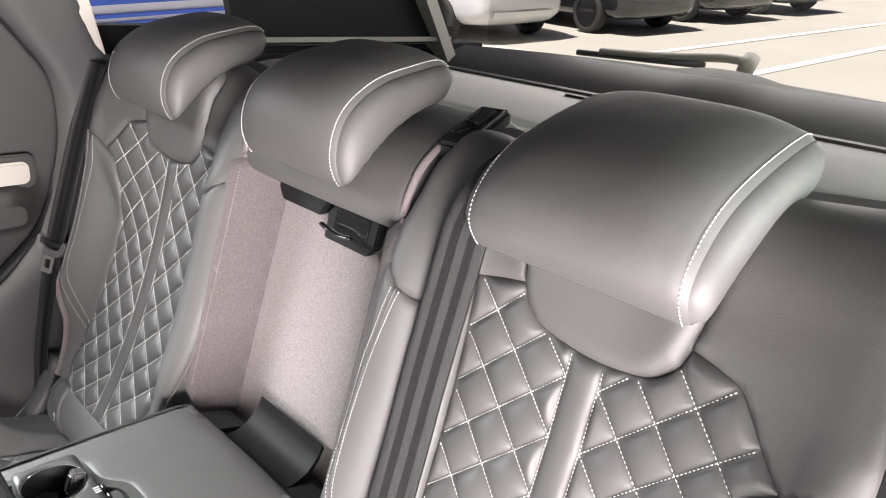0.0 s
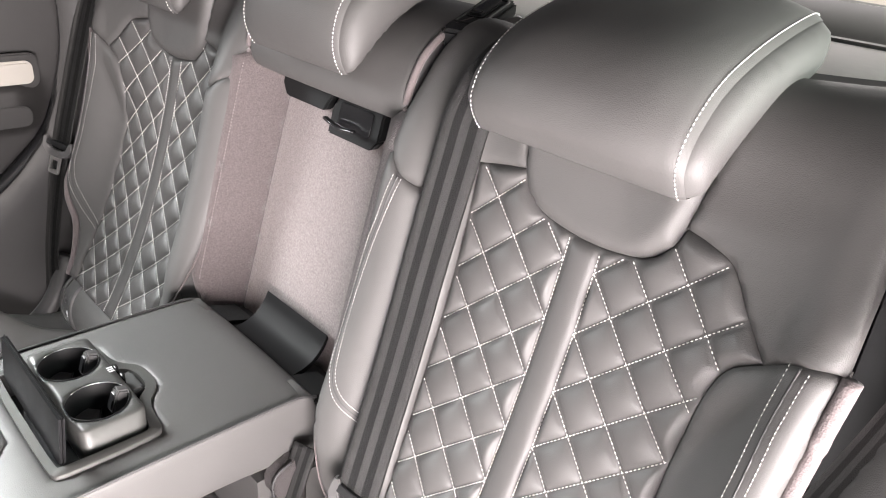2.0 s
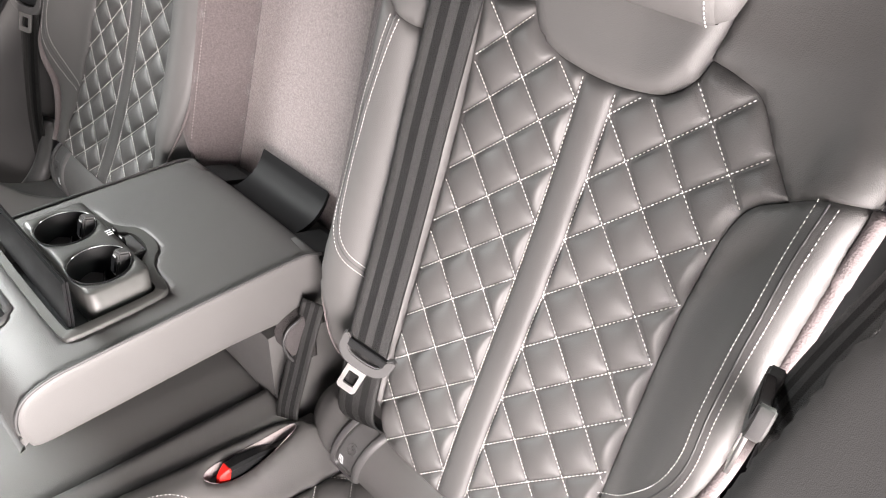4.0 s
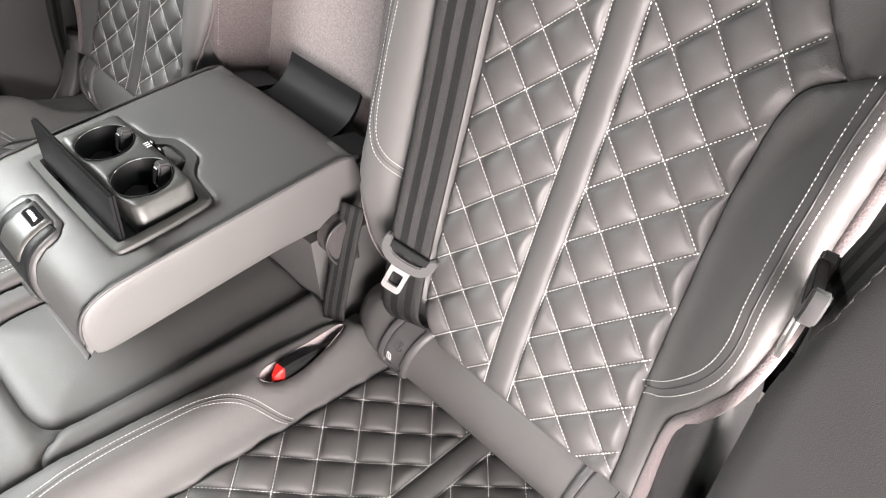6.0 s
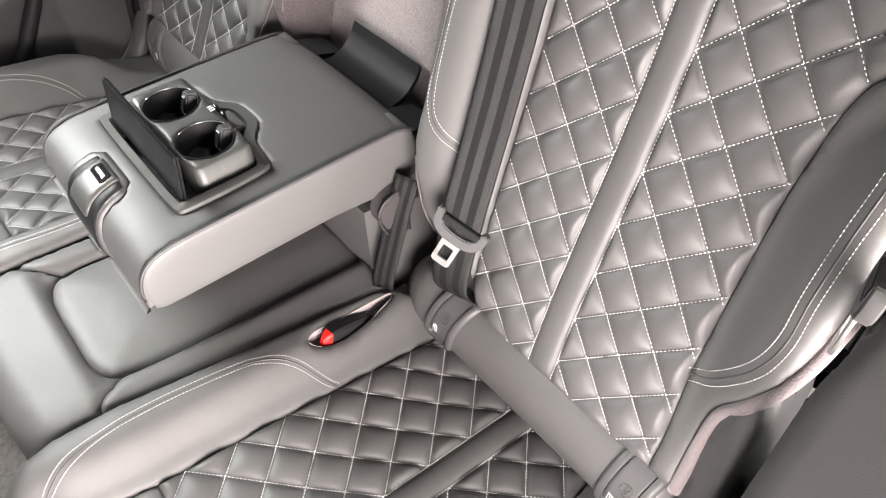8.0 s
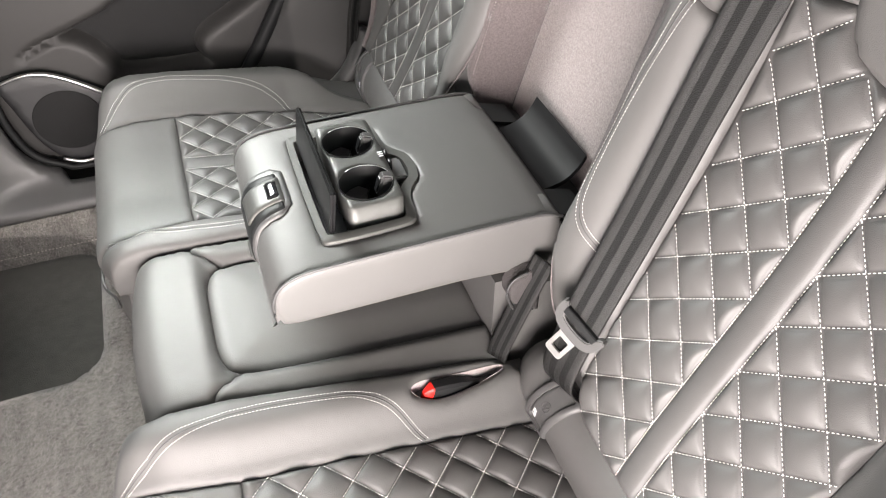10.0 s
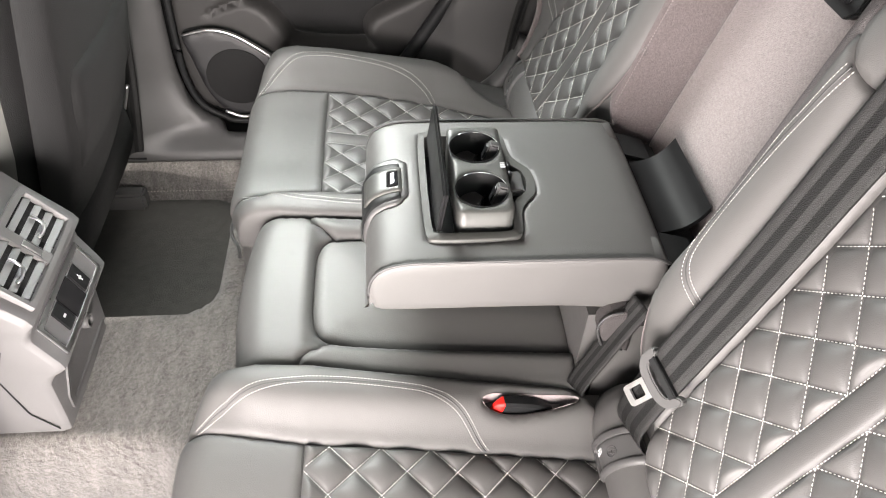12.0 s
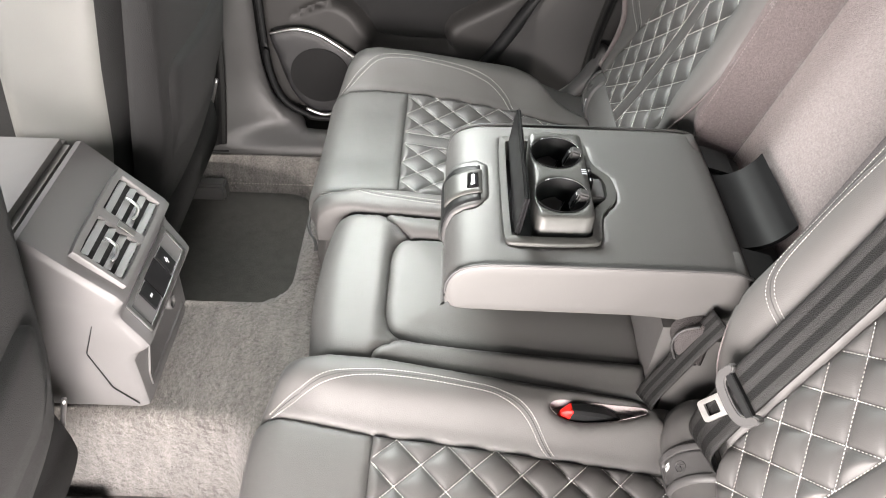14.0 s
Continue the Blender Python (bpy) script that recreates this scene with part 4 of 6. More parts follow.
    turn = lambda low: (lambda a, b, c: (0.150 + a * 0.94 + b * -0.34, -0.108 + b * 0.94 + a * 0.34, low - 0.008 + 0.18 * b + c))
    extruded("base", [(-0.018, -0.056), (-0.012, -0.066), (0.016, -0.066), (0.022, -0.052), (0.022, 0.055), (-0.018, 0.055)], PLASTIC, release, turn(0.953), 0.019, 0.004)
    rim = even(rounded(-0.012, -0.040, 0.016, 0.046, 0.005), 48)
    tube("grip_rim", [turn(0.971)(a, b, 0) for a, b in rim], 0.0024, PLASTIC, release, closed=True)
    extruded("grip", rounded(-0.008, -0.020, 0.012, 0.041, 0.004), PLASTIC, release, turn(0.969), 0.007, 0.003)
    extruded("grip_edge", rounded(-0.005, -0.016, 0.009, -0.011, 0.0022), GLOSS_BLACK, release, turn(0.9755), 0.002, 0.0008)


middle_back()

ARM_SIDE = [(-0.315, 0.462), (-0.45, 0.466), (-0.60, 0.468), (-0.648, 0.470), (-0.657, 0.478), (-0.661, 0.500), (-0.657, 0.522), (-0.645, 0.538), (-0.620, 0.5465), (-0.58, 0.548), (-0.45, 0.548), (-0.36, 0.547), (-0.335, 0.545), (-0.315, 0.536)]
ARM_HALF = 0.137
TOP_LINE = resample(curve(ARM_SIDE[3:], 0.004), 0.004)
TOP_ALONG = np.r_[0, np.cumsum(np.linalg.norm(np.diff(TOP_LINE, axis=0), axis=1))]
CUP_Z = 0.548


def arm_face(uv):
    y, z = np.interp(uv[:, 1], TOP_ALONG, TOP_LINE[:, 0]), np.interp(uv[:, 1], TOP_ALONG, TOP_LINE[:, 1])
    crown = 0.004 * (1 - (uv[:, 0] / ARM_HALF) ** 2)
    return np.stack([uv[:, 0], y, z + crown - 0.003], 1)


def along_of_y(y):
    k = np.argmax(TOP_LINE[:, 1])
    flat = TOP_LINE[:, 1] > 0.540
    return np.interp(y, TOP_LINE[flat, 0], TOP_ALONG[flat])


CUP_RIM = [(-0.100, -0.594), (0.100, -0.594), (0.107, -0.587), (0.106, -0.492), (0.099, -0.479), (0.060, -0.477), (0.042, -0.468), (0.026, -0.452), (-0.020, -0.452), (-0.036, -0.468), (-0.054, -0.477), (-0.099, -0.479), (-0.106, -0.492), (-0.107, -0.587)]
CUP_WELL = [(-0.090, -0.585), (0.090, -0.585), (0.094, -0.581), (0.094, -0.497), (0.089, -0.489), (0.050, -0.487), (0.034, -0.478), (0.021, -0.463), (-0.016, -0.463), (-0.029, -0.478), (-0.046, -0.487), (-0.089, -0.489), (-0.094, -0.497), (-0.094, -0.581)]


LATCH = [(-0.050, 0.010), (0.044, 0.010), (0.043, 0.052), (0.038, along_of_y(-0.622)), (0.022, along_of_y(-0.609)), (-0.038, along_of_y(-0.609)), (-0.050, along_of_y(-0.622)), (-0.051, 0.052)]


BLACK_LID = material("matte_black_lid", (0.008, 0.008, 0.0085), 0.5, vary=0.1, scale=30, spec=0.08)


def armrest():
    arm = thing("armrest", "grey-black leather centre armrest folded down, its cup holder open", "armrest", at=(0, -0.48, 0.46))
    rim = np.array(CUP_RIM) * 0.985 + np.array([0, -0.528 * 0.015])
    rim = softened(rim, 2)
    hole = np.stack([rim[:, 0], along_of_y(rim[:, 1])], 1)
    latch_hole = np.array(LATCH) * 0.96 + np.array([0, 0.002])
    outline = resample(np.array([(-ARM_HALF, 0.014), (ARM_HALF, 0.014), (ARM_HALF, TOP_ALONG[-1]), (-ARM_HALF, TOP_ALONG[-1])]), 0.006, True)
    panel("top_cover", outline, arm_face, LEATHER, arm, (0, -0.3, 1), spacing=0.008, puff=0.0005, drop=0.001, edge=0.006, skirt=0.006, holes=[resample(hole, 0.006, True), resample(latch_hole, 0.008, True)])
    ring = curve(ARM_SIDE, 0.006, closed=True)
    hub = ring.mean(0)
    for side in (1, -1):
        rings = []
        for x, inset in ((0.100, 0.003), (0.1355, 0.003), (0.1375, 0.005), (0.1385, 0.009), (0.1385, 0.02)):
            size = 1 - inset / 0.05
            p = hub + (ring - hub) * np.array([1 - inset / 0.17, size])
            rings.append(np.stack([np.full(len(ring), side * x), p[:, 0], p[:, 1]], 1))
        loft("side_cover", rings, LEATHER, arm, "lighter leather side")
        line = resample(TOP_LINE, 0.006)[5:]
        tube("piping", np.stack([np.full(len(line), side * 0.1375), line[:, 0] * 0.998, line[:, 1] - 0.0015], 1), 0.0019, PIPING, arm, sides=6)
    box("underside", (-0.130, -0.650, 0.466), (0.130, -0.32, 0.50), LEATHER, arm, 0.006)
    # cup holder
    flat = lambda z: (lambda a, b, c: (a, b, z + c))
    outer, well = softened(CUP_RIM), softened(CUP_WELL)
    n = 120
    outer, well = even(outer, n), even(well, n)
    rings = [np.c_[p, np.full(n, z)] for p, z in ((outer, CUP_Z - 0.006), (outer, CUP_Z + 0.0015), (outer * [0.985, 1] + [0, 0], CUP_Z + 0.0032), (well * 1.006 + [0, 0.003], CUP_Z + 0.0030), (well, CUP_Z + 0.001), (well, CUP_Z - 0.03))]
    holder = loft("cup_holder", rings, SATIN_GREY, arm, "pop-up double cup holder in dark grey plastic", caps=False, sharp=50)
    box("well_floor", (-0.096, -0.588, 0.512), (0.096, -0.460, 0.519), PLASTIC, holder, 0.0)
    block = np.concatenate([rounded(-0.086, -0.556, 0.084, -0.489, 0.008, 4)])
    cups = [np.array([(cx + 0.0315 * math.cos(t), -0.524 + 0.0315 * math.sin(t)) for t in np.linspace(0, 2 * math.pi, 48, endpoint=False)]) for cx in (-0.042, 0.042)]
    top = lambda uv: np.c_[uv, np.full(len(uv), 0.5715)]
    panel("insert", resample(block, 0.004, True), top, SATIN_GREY, holder, (0, 0, 1), spacing=0.006, puff=0.0, drop=0.0015, edge=0.003, skirt=0.045, holes=cups)
    for cx in (-0.042, 0.042):
        ring_t = np.linspace(0, 2 * math.pi, 48, endpoint=False)
        rings = [np.stack([cx + r * np.cos(ring_t), -0.524 + r * np.sin(ring_t), np.full(48, z)], 1) for r, z in ((0.0322, 0.5712), (0.0312, 0.5718), (0.0302, 0.5705), (0.0300, 0.52), (0.006, 0.519))]
        loft("cup_well", rings, PLASTIC, holder, caps=False, sharp=50)
        # Thin metal arc that draws the highlight on part of the cup's rim.
        arc = np.linspace(math.radians(75), math.radians(215), 16)
        tube("rim_glint", np.stack([cx + 0.0310 * np.cos(arc), -0.524 + 0.0312 * np.sin(arc), np.full(16, 0.5722)], 1), 0.0005, SATIN, holder, sides=5)
        m = pose(cx - 0.002, -0.4985, 0.566, -18, 0, 0)
        box("spring_grip", (-0.0065, -0.009, -0.020), (0.0065, 0.005, 0.009), GREY_PLASTIC, holder, 0.002, "dark spring grip", m=m)
        box("grip_face", (-0.0045, -0.011, -0.016), (0.0045, -0.008, 0.004), GLOSS_BLACK, holder, 0.001, m=m)
        arc = np.linspace(math.radians(185), math.radians(285), 12)
        step = [(cx + 0.029 * math.cos(t), -0.524 + 0.029 * math.sin(t)) for t in arc] + [(cx + 0.012, -0.530), (cx - 0.018, -0.516)]
        extruded("cup_step", step, GREY_PLASTIC, holder, lambda a, b, c: (a, b, 0.5195 + c), 0.026, 0.0015)
        tube("step_edge", [(cx + 0.012, -0.530, 0.546), (cx - 0.018, -0.516, 0.546)], 0.0006, SATIN, holder, sides=5)
    for k in range(3):
        box("mark", (-0.006 + 0.004 * k, -0.4965, 0.5735), (-0.004 + 0.004 * k, -0.4905, 0.5738), WHITE_PRINT, holder, 0.0)
    box("tab", (-0.020, -0.486, 0.540), (0.022, -0.466, 0.5505), GREY_PLASTIC, holder, 0.003)
    for cx in (-0.008, 0.010):
        box("bright_clip", (cx - 0.004, -0.4875, 0.553), (cx + 0.004, -0.4835, 0.571), GLOSS_BLACK, holder, 0.001)
    m = pose(0, -0.578, 0.545, -7, 0, 0)
    box("lid", (-0.092, -0.003, 0.002), (0.092, 0.003, 0.060), BLACK_LID, holder, 0.0028, "open cup holder lid", m=m)
    for cx in (-0.030, 0.052):
        box("hinge_arm", (cx - 0.004, 0.002, 0.010), (cx + 0.004, 0.010, 0.024), PALE_TRIM, holder, 0.003, "pale hinge arm", m=m)
    # latch at the nose
    def over(lift):
        return lambda uv: arm_face(uv) + normals(arm_face, uv, (0, -0.5, 1)) * lift

    def plate(name, outline, lift, mat, parent, label="", rim=0.003, skirt=0.006):
        return panel(name, resample(np.array(outline), 0.004, True), over(lift), mat, parent, (0, -0.5, 1), label, spacing=0.005, puff=0.0, drop=0.0015, edge=rim, skirt=skirt)

    top_y = LATCH[4][1]
    latch = plate("latch", LATCH, 0.0040, GREY_PLASTIC, arm, "dark grey storage latch")
    plate("latch_recess", [(-0.044, 0.014), (0.038, 0.014), (0.038, 0.054), (0.032, top_y - 0.009), (-0.036, top_y - 0.009), (-0.044, 0.054)], 0.0058, PLASTIC, latch, rim=0.001, skirt=0.001)
    plate("push_plate", [(-0.026, 0.058), (0.020, 0.058), (0.021, 0.064), (0.020, top_y - 0.007), (-0.024, top_y - 0.007), (-0.026, 0.064)], 0.0088, SATIN_GREY, latch)
    plate("catch_slot", rounded(-0.018, top_y - 0.024, 0.014, top_y - 0.011, 0.002, 3), 0.0104, GLOSS_BLACK, latch, rim=0.001, skirt=0.001)
    plate("catch", rounded(-0.014, top_y - 0.021, -0.008, top_y - 0.015, 0.001, 2), 0.0108, STEEL, latch, rim=0.0005, skirt=0.001)
    plate("pull_tab", [(-0.004, 0.003), (0.026, 0.003), (0.028, 0.022), (-0.002, 0.022)], 0.0110, SATIN_GREY, latch, "grey pull tab")
    # hinge covers behind
    for side in (1, -1):
        extruded("hinge_cover", [(-0.345, 0.488), (-0.262, 0.498), (-0.266, 0.516), (-0.318, 0.531), (-0.345, 0.533)], PLASTIC, arm, lambda a, b, c: (side * (0.072 + c), a, b), 0.062, 0.006, "black hinge cover")
    flap = thing("hinge_flap", "black plastic flap behind the armrest", "flap", at=(0.01, -0.29, 0.53))
    line = curve([(-0.343, 0.500), (-0.347, 0.513), (-0.341, 0.522), (-0.322, 0.5225), (-0.298, 0.522), (-0.276, 0.529), (-0.260, 0.544), (-0.251, 0.560)], 0.003)
    under = line[::-1] + [0.002, -0.006]
    prof = np.concatenate([line, under])
    loft("plate", [np.c_[np.full(len(prof), x), prof] for x in (-0.0705, -0.070, 0.070, 0.0705)], BLACK_LID, flap, sharp=50)
    box("support", (-0.130, -0.330, 0.46), (0.130, -0.255, 0.512), PLASTIC, flap, 0.006)


armrest()


# ---- seat belts ----
def belt(name, places, ups, width, mat, parent, label=""):
    """Flat webbing with a little thickness along a line; ups are its face normals."""
    p, u = np.array(places, float), np.array(ups, float)
    d = np.gradient(p, axis=0)
    d /= np.linalg.norm(d, axis=1, keepdims=True)
    s = np.cross(d, u)
    s /= np.linalg.norm(s, axis=1, keepdims=True)
    n = np.cross(s, d)
    rings = []
    for i in range(len(p)):
        w = width if np.isscalar(width) else width[i]
        rings.append([p[i] + s[i] * a * w / 2 + n[i] * b for a, b in [(-1, 0)] + [(k / 5.5, 0.0012) for k in range(-5, 6)] + [(1, 0), (0.5, -0.0006), (-0.5, -0.0006)]])
    ob = loft(name, rings, mat, parent, label)
    ob.data.materials.append(WEBBING_RIB)
    across = len(rings[0])
    for k, face in enumerate(ob.data.polygons):
        face.material_index = 1 if k % across in (3, 4, 7, 8) else 0
    return ob


WEBBING = material("webbing", (0.009, 0.009, 0.0088), 0.46, vary=0.6, scale=300, grain=0.0004, grain_scale=1300, spec=0.34)
WEBBING_RIB = material("ribbed_webbing", (0.005, 0.005, 0.005), 0.6, vary=0.3, scale=500, grain=0.0006, grain_scale=1100, spec=0.19)


def near_belt():
    ob = thing("seat_belt", "black seat belt running down the backrest to its tongue", "seat belt", at=(0.25, -0.2, 0.6))
    inner = curve([(0.262, -0.170, 0.965), (0.250, -0.206, 0.940), (0.236, -0.226, 0.900), (0.232, -0.242, 0.842), (0.227, -0.270, 0.737), (0.227, -0.288, 0.681), (0.231, -0.316, 0.600), (0.234, -0.336, 0.550), (0.238, -0.356, 0.505), (0.241, -0.372, 0.450), (0.246, -0.376, 0.412), (0.254, -0.352, 0.378), (0.262, -0.310, 0.348)], 0.006)
    outer = curve([(0.300, -0.160, 0.965), (0.290, -0.192, 0.940), (0.276, -0.208, 0.900), (0.270, -0.220, 0.845), (0.268, -0.249, 0.729), (0.271, -0.261, 0.688), (0.274, -0.279, 0.636), (0.277, -0.312, 0.544), (0.285, -0.337, 0.488), (0.288, -0.352, 0.448), (0.291, -0.362, 0.412), (0.297, -0.338, 0.380), (0.303, -0.300, 0.350)], 0.006)
    n = 110
    pick = lambda line: np.stack([np.interp(np.linspace(0, 1, n), np.linspace(0, 1, len(line)), line[:, k]) for k in range(3)], 1)
    inner, outer = pick(inner), pick(outer)
    middle = (inner + outer) / 2
    across = outer - inner
    ahead = np.gradient(middle, axis=0)
    up = np.cross(ahead, across)
    up /= np.linalg.norm(up, axis=1, keepdims=True)
    up = np.where((up[:, 1] > 0)[:, None], -up, up)
    belt("webbing", middle + up * 0.004, up, 0.047, WEBBING, ob)
    k = int(np.argmin(np.abs(middle[:, 2] - 0.488)))
    down = Matrix.Rotation(radians(-17), 3, Vector(up[k])) @ Vector(middle[k + 4] - middle[k - 4])
    tongue(ob, Vector(middle[k] + up[k] * 0.004), down, Vector(up[k]))


def tongue(parent, at, down, up):
    """A latch tongue: plastic grip round the webbing and a steel plate with its window."""
    down.normalize()
    side = down.cross(up).normalized()
    up = side.cross(down).normalized()
    m = Matrix.Translation(at) @ Matrix((side, down, up)).transposed().to_4x4()
    wide = 0.033
    outline = curve([(-wide, -0.010), (-wide + 0.004, -0.015), (-wide + 0.010, -0.010), (-0.018, 0.002), (0, 0.005), (0.018, 0.002), (wide - 0.010, -0.010), (wide - 0.004, -0.015), (wide, -0.010), (wide - 0.002, 0.004), (wide - 0.010, 0.013), (0.012, 0.017), (0, 0.0175), (-0.012, 0.017), (-wide + 0.010, 0.013), (-wide + 0.002, 0.004)], 0.003, True)
    lay = lambda a, b, c: tuple(m @ Vector((a, b, c)))
    grip = extruded("tongue_grip", outline, GREY_PLASTIC, parent, lambda a, b, c: lay(a, b, c - 0.004), 0.011, 0.003, "dark grey tongue grip", 3)
    box("grip_slot", (-0.024, -0.0105, 0.0), (0.024, -0.0015, 0.0075), PLASTIC, grip, 0.001, m=m)
    outer, window = even(rounded(-0.0120, 0.012, 0.0120, 0.049, 0.004), 40), even(rounded(-0.0068, 0.024, 0.0068, 0.041, 0.0015), 40)
    rings = []
    for p, z in ((outer, 0.0035), (outer * [0.97, 1], 0.0045), (window * 1.0, 0.0045), (window, 0.0015), (outer, 0.0015), (outer, 0.0035)):
        rings.append([lay(a, b, z) for a, b in p])
    loft("tongue_plate", rings, STEEL, parent, "bright steel tongue", caps=False, sharp=40)


near_belt()


def side_belt(side, label, places, face, grip_at, grip_face):
    ob = thing("seat_belt", label, "seat belt", at=(side * 0.65, -0.3, 0.6))
    line = curve([(side * x, y, z) for x, y, z in places], 0.01)
    belt("webbing", line, np.tile([-side * face, -0.80, 0.25], (len(line), 1)), 0.047, WEBBING, ob)
    tongue(ob, Vector((side * grip_at[0], *grip_at[1:])), Vector((0, -0.30, -0.95)), Vector(grip_face))


side_belt(-1, "black seat belt hanging beside the far rear seat", ((0.655, -0.215, 0.93), (0.653, -0.252, 0.83), (0.652, -0.288, 0.72), (0.652, -0.318, 0.625), (0.656, -0.343, 0.53), (0.660, -0.366, 0.42), (0.662, -0.378, 0.33)), 0.30, (0.650, -0.325, 0.612), (0.40, -0.80, 0.25))
side_belt(1, "black seat belt in the gap beside the seat wing", ((0.690, -0.22, 0.95), (0.668, -0.28, 0.84), (0.648, -0.325, 0.755), (0.641, -0.342, 0.70), (0.648, -0.315, 0.66), (0.655, -0.285, 0.62)), 1.6, (0.6365, -0.347, 0.727), (-0.97, -0.22, 0.05))


def middle_strap():
    ob = thing("middle_belt_strap", "black belt strap leaving the gap beside the armrest", "seat belt", at=(0.16, -0.36, 0.4))
    line = curve([(0.166, -0.400, 0.338), (0.1645, -0.396, 0.356), (0.163, -0.380, 0.40), (0.162, -0.362, 0.45), (0.160, -0.344, 0.492)], 0.008)
    belt("webbing", line, np.tile([0.45, -0.80, 0.35], (len(line), 1)), 0.030, WEBBING, ob)


middle_strap()

# ---- floor, console, front seats ----
def floor_height(x, y):
    a = np.abs(x)
    in_x, in_y, r = a - 0.112, -0.915 - y, 0.075
    deep = np.where((in_x < r) & (in_y < r), r - np.hypot(np.minimum(in_x, r) - r, np.minimum(in_y, r) - r), np.minimum(in_x, in_y))
    well = 0.190 - 0.165 * smoothstep(0.0, 0.058, deep)
    wall = 0.025 + 0.080 * smoothstep(0.585, 0.635, a)
    return np.maximum(well, wall)


def floor():
    xs, ys = np.linspace(-0.665, 0.70, 130), np.linspace(-1.75, -0.45, 110)
    gx, gy = np.meshgrid(xs, ys)
    z = floor_height(gx, gy)
    rough = np.array([noise.noise((x * 30, y * 30, 0)) for x, y in zip(gx.ravel(), gy.ravel())]).reshape(gx.shape)
    z = z + 0.0012 * rough
    verts = np.stack([gx.ravel(), gy.ravel(), z.ravel()], 1)
    w = len(xs)
    faces = [(j * w + i, j * w + i + 1, (j + 1) * w + i + 1, (j + 1) * w + i) for j in range(len(ys) - 1) for i in range(w - 1)]
    low = len(verts)
    verts = np.concatenate([verts, [[-0.665, -1.75, -0.03], [0.70, -1.75, -0.03], [0.70, -0.45, -0.03], [-0.665, -0.45, -0.03]]])
    faces.append((low, low + 1, low + 2, low + 3))
    ob = mesh_part("floor", verts, faces, CARPET)
    tagged(ob, "grey cut-pile car carpet over tunnel and footwells", "floor", kind="structure")
    for side in (-1, 1):
        ring = rounded(-0.600, -1.55, -0.140, -0.930, 0.12, 8)
        mat_ob = thing("floor_mat", "dark carpet mat lying in the footwell", "floor mat", "floor mats", at=(0.38 * side, -1.25, 0.03))
        panel("mat", ring, (lambda uv, s=side: np.stack([-s * uv[:, 0], uv[:, 1], np.full(len(uv), 0.034)], 1)), MAT_RUBBER, mat_ob, (0, 0, 1), spacing=0.03, puff=0.002, drop=0.001, edge=0.008, skirt=0.006)
    line = np.stack([np.full(300, -0.604), np.linspace(-1.30, -0.93, 300)], 1)
    z = floor_height(line[:, 0], line[:, 1])
    stitches("carpet_stitching", [(np.c_[line, z + 0.002], np.tile([0.7, 0, 0.7], (300, 1)))], PALE_TRIM, ob, length=0.004, gap=0.003, radius=0.0008)


floor()

CONSOLE_SIDE = [(-1.50, 0.505), (-1.1735, 0.505), (-1.168, 0.511), (-1.166, 0.528), (-1.160, 0.529), (-1.142, 0.509), (-1.1205, 0.4835), (-1.070, 0.430), (-1.064, 0.418), (-1.074, 0.403), (-1.079, 0.393), (-1.054, 0.337), (-1.053, 0.328), (-1.070, 0.318), (-1.083, 0.30), (-1.086, 0.24), (-1.090, 0.185), (-1.50, 0.185)]


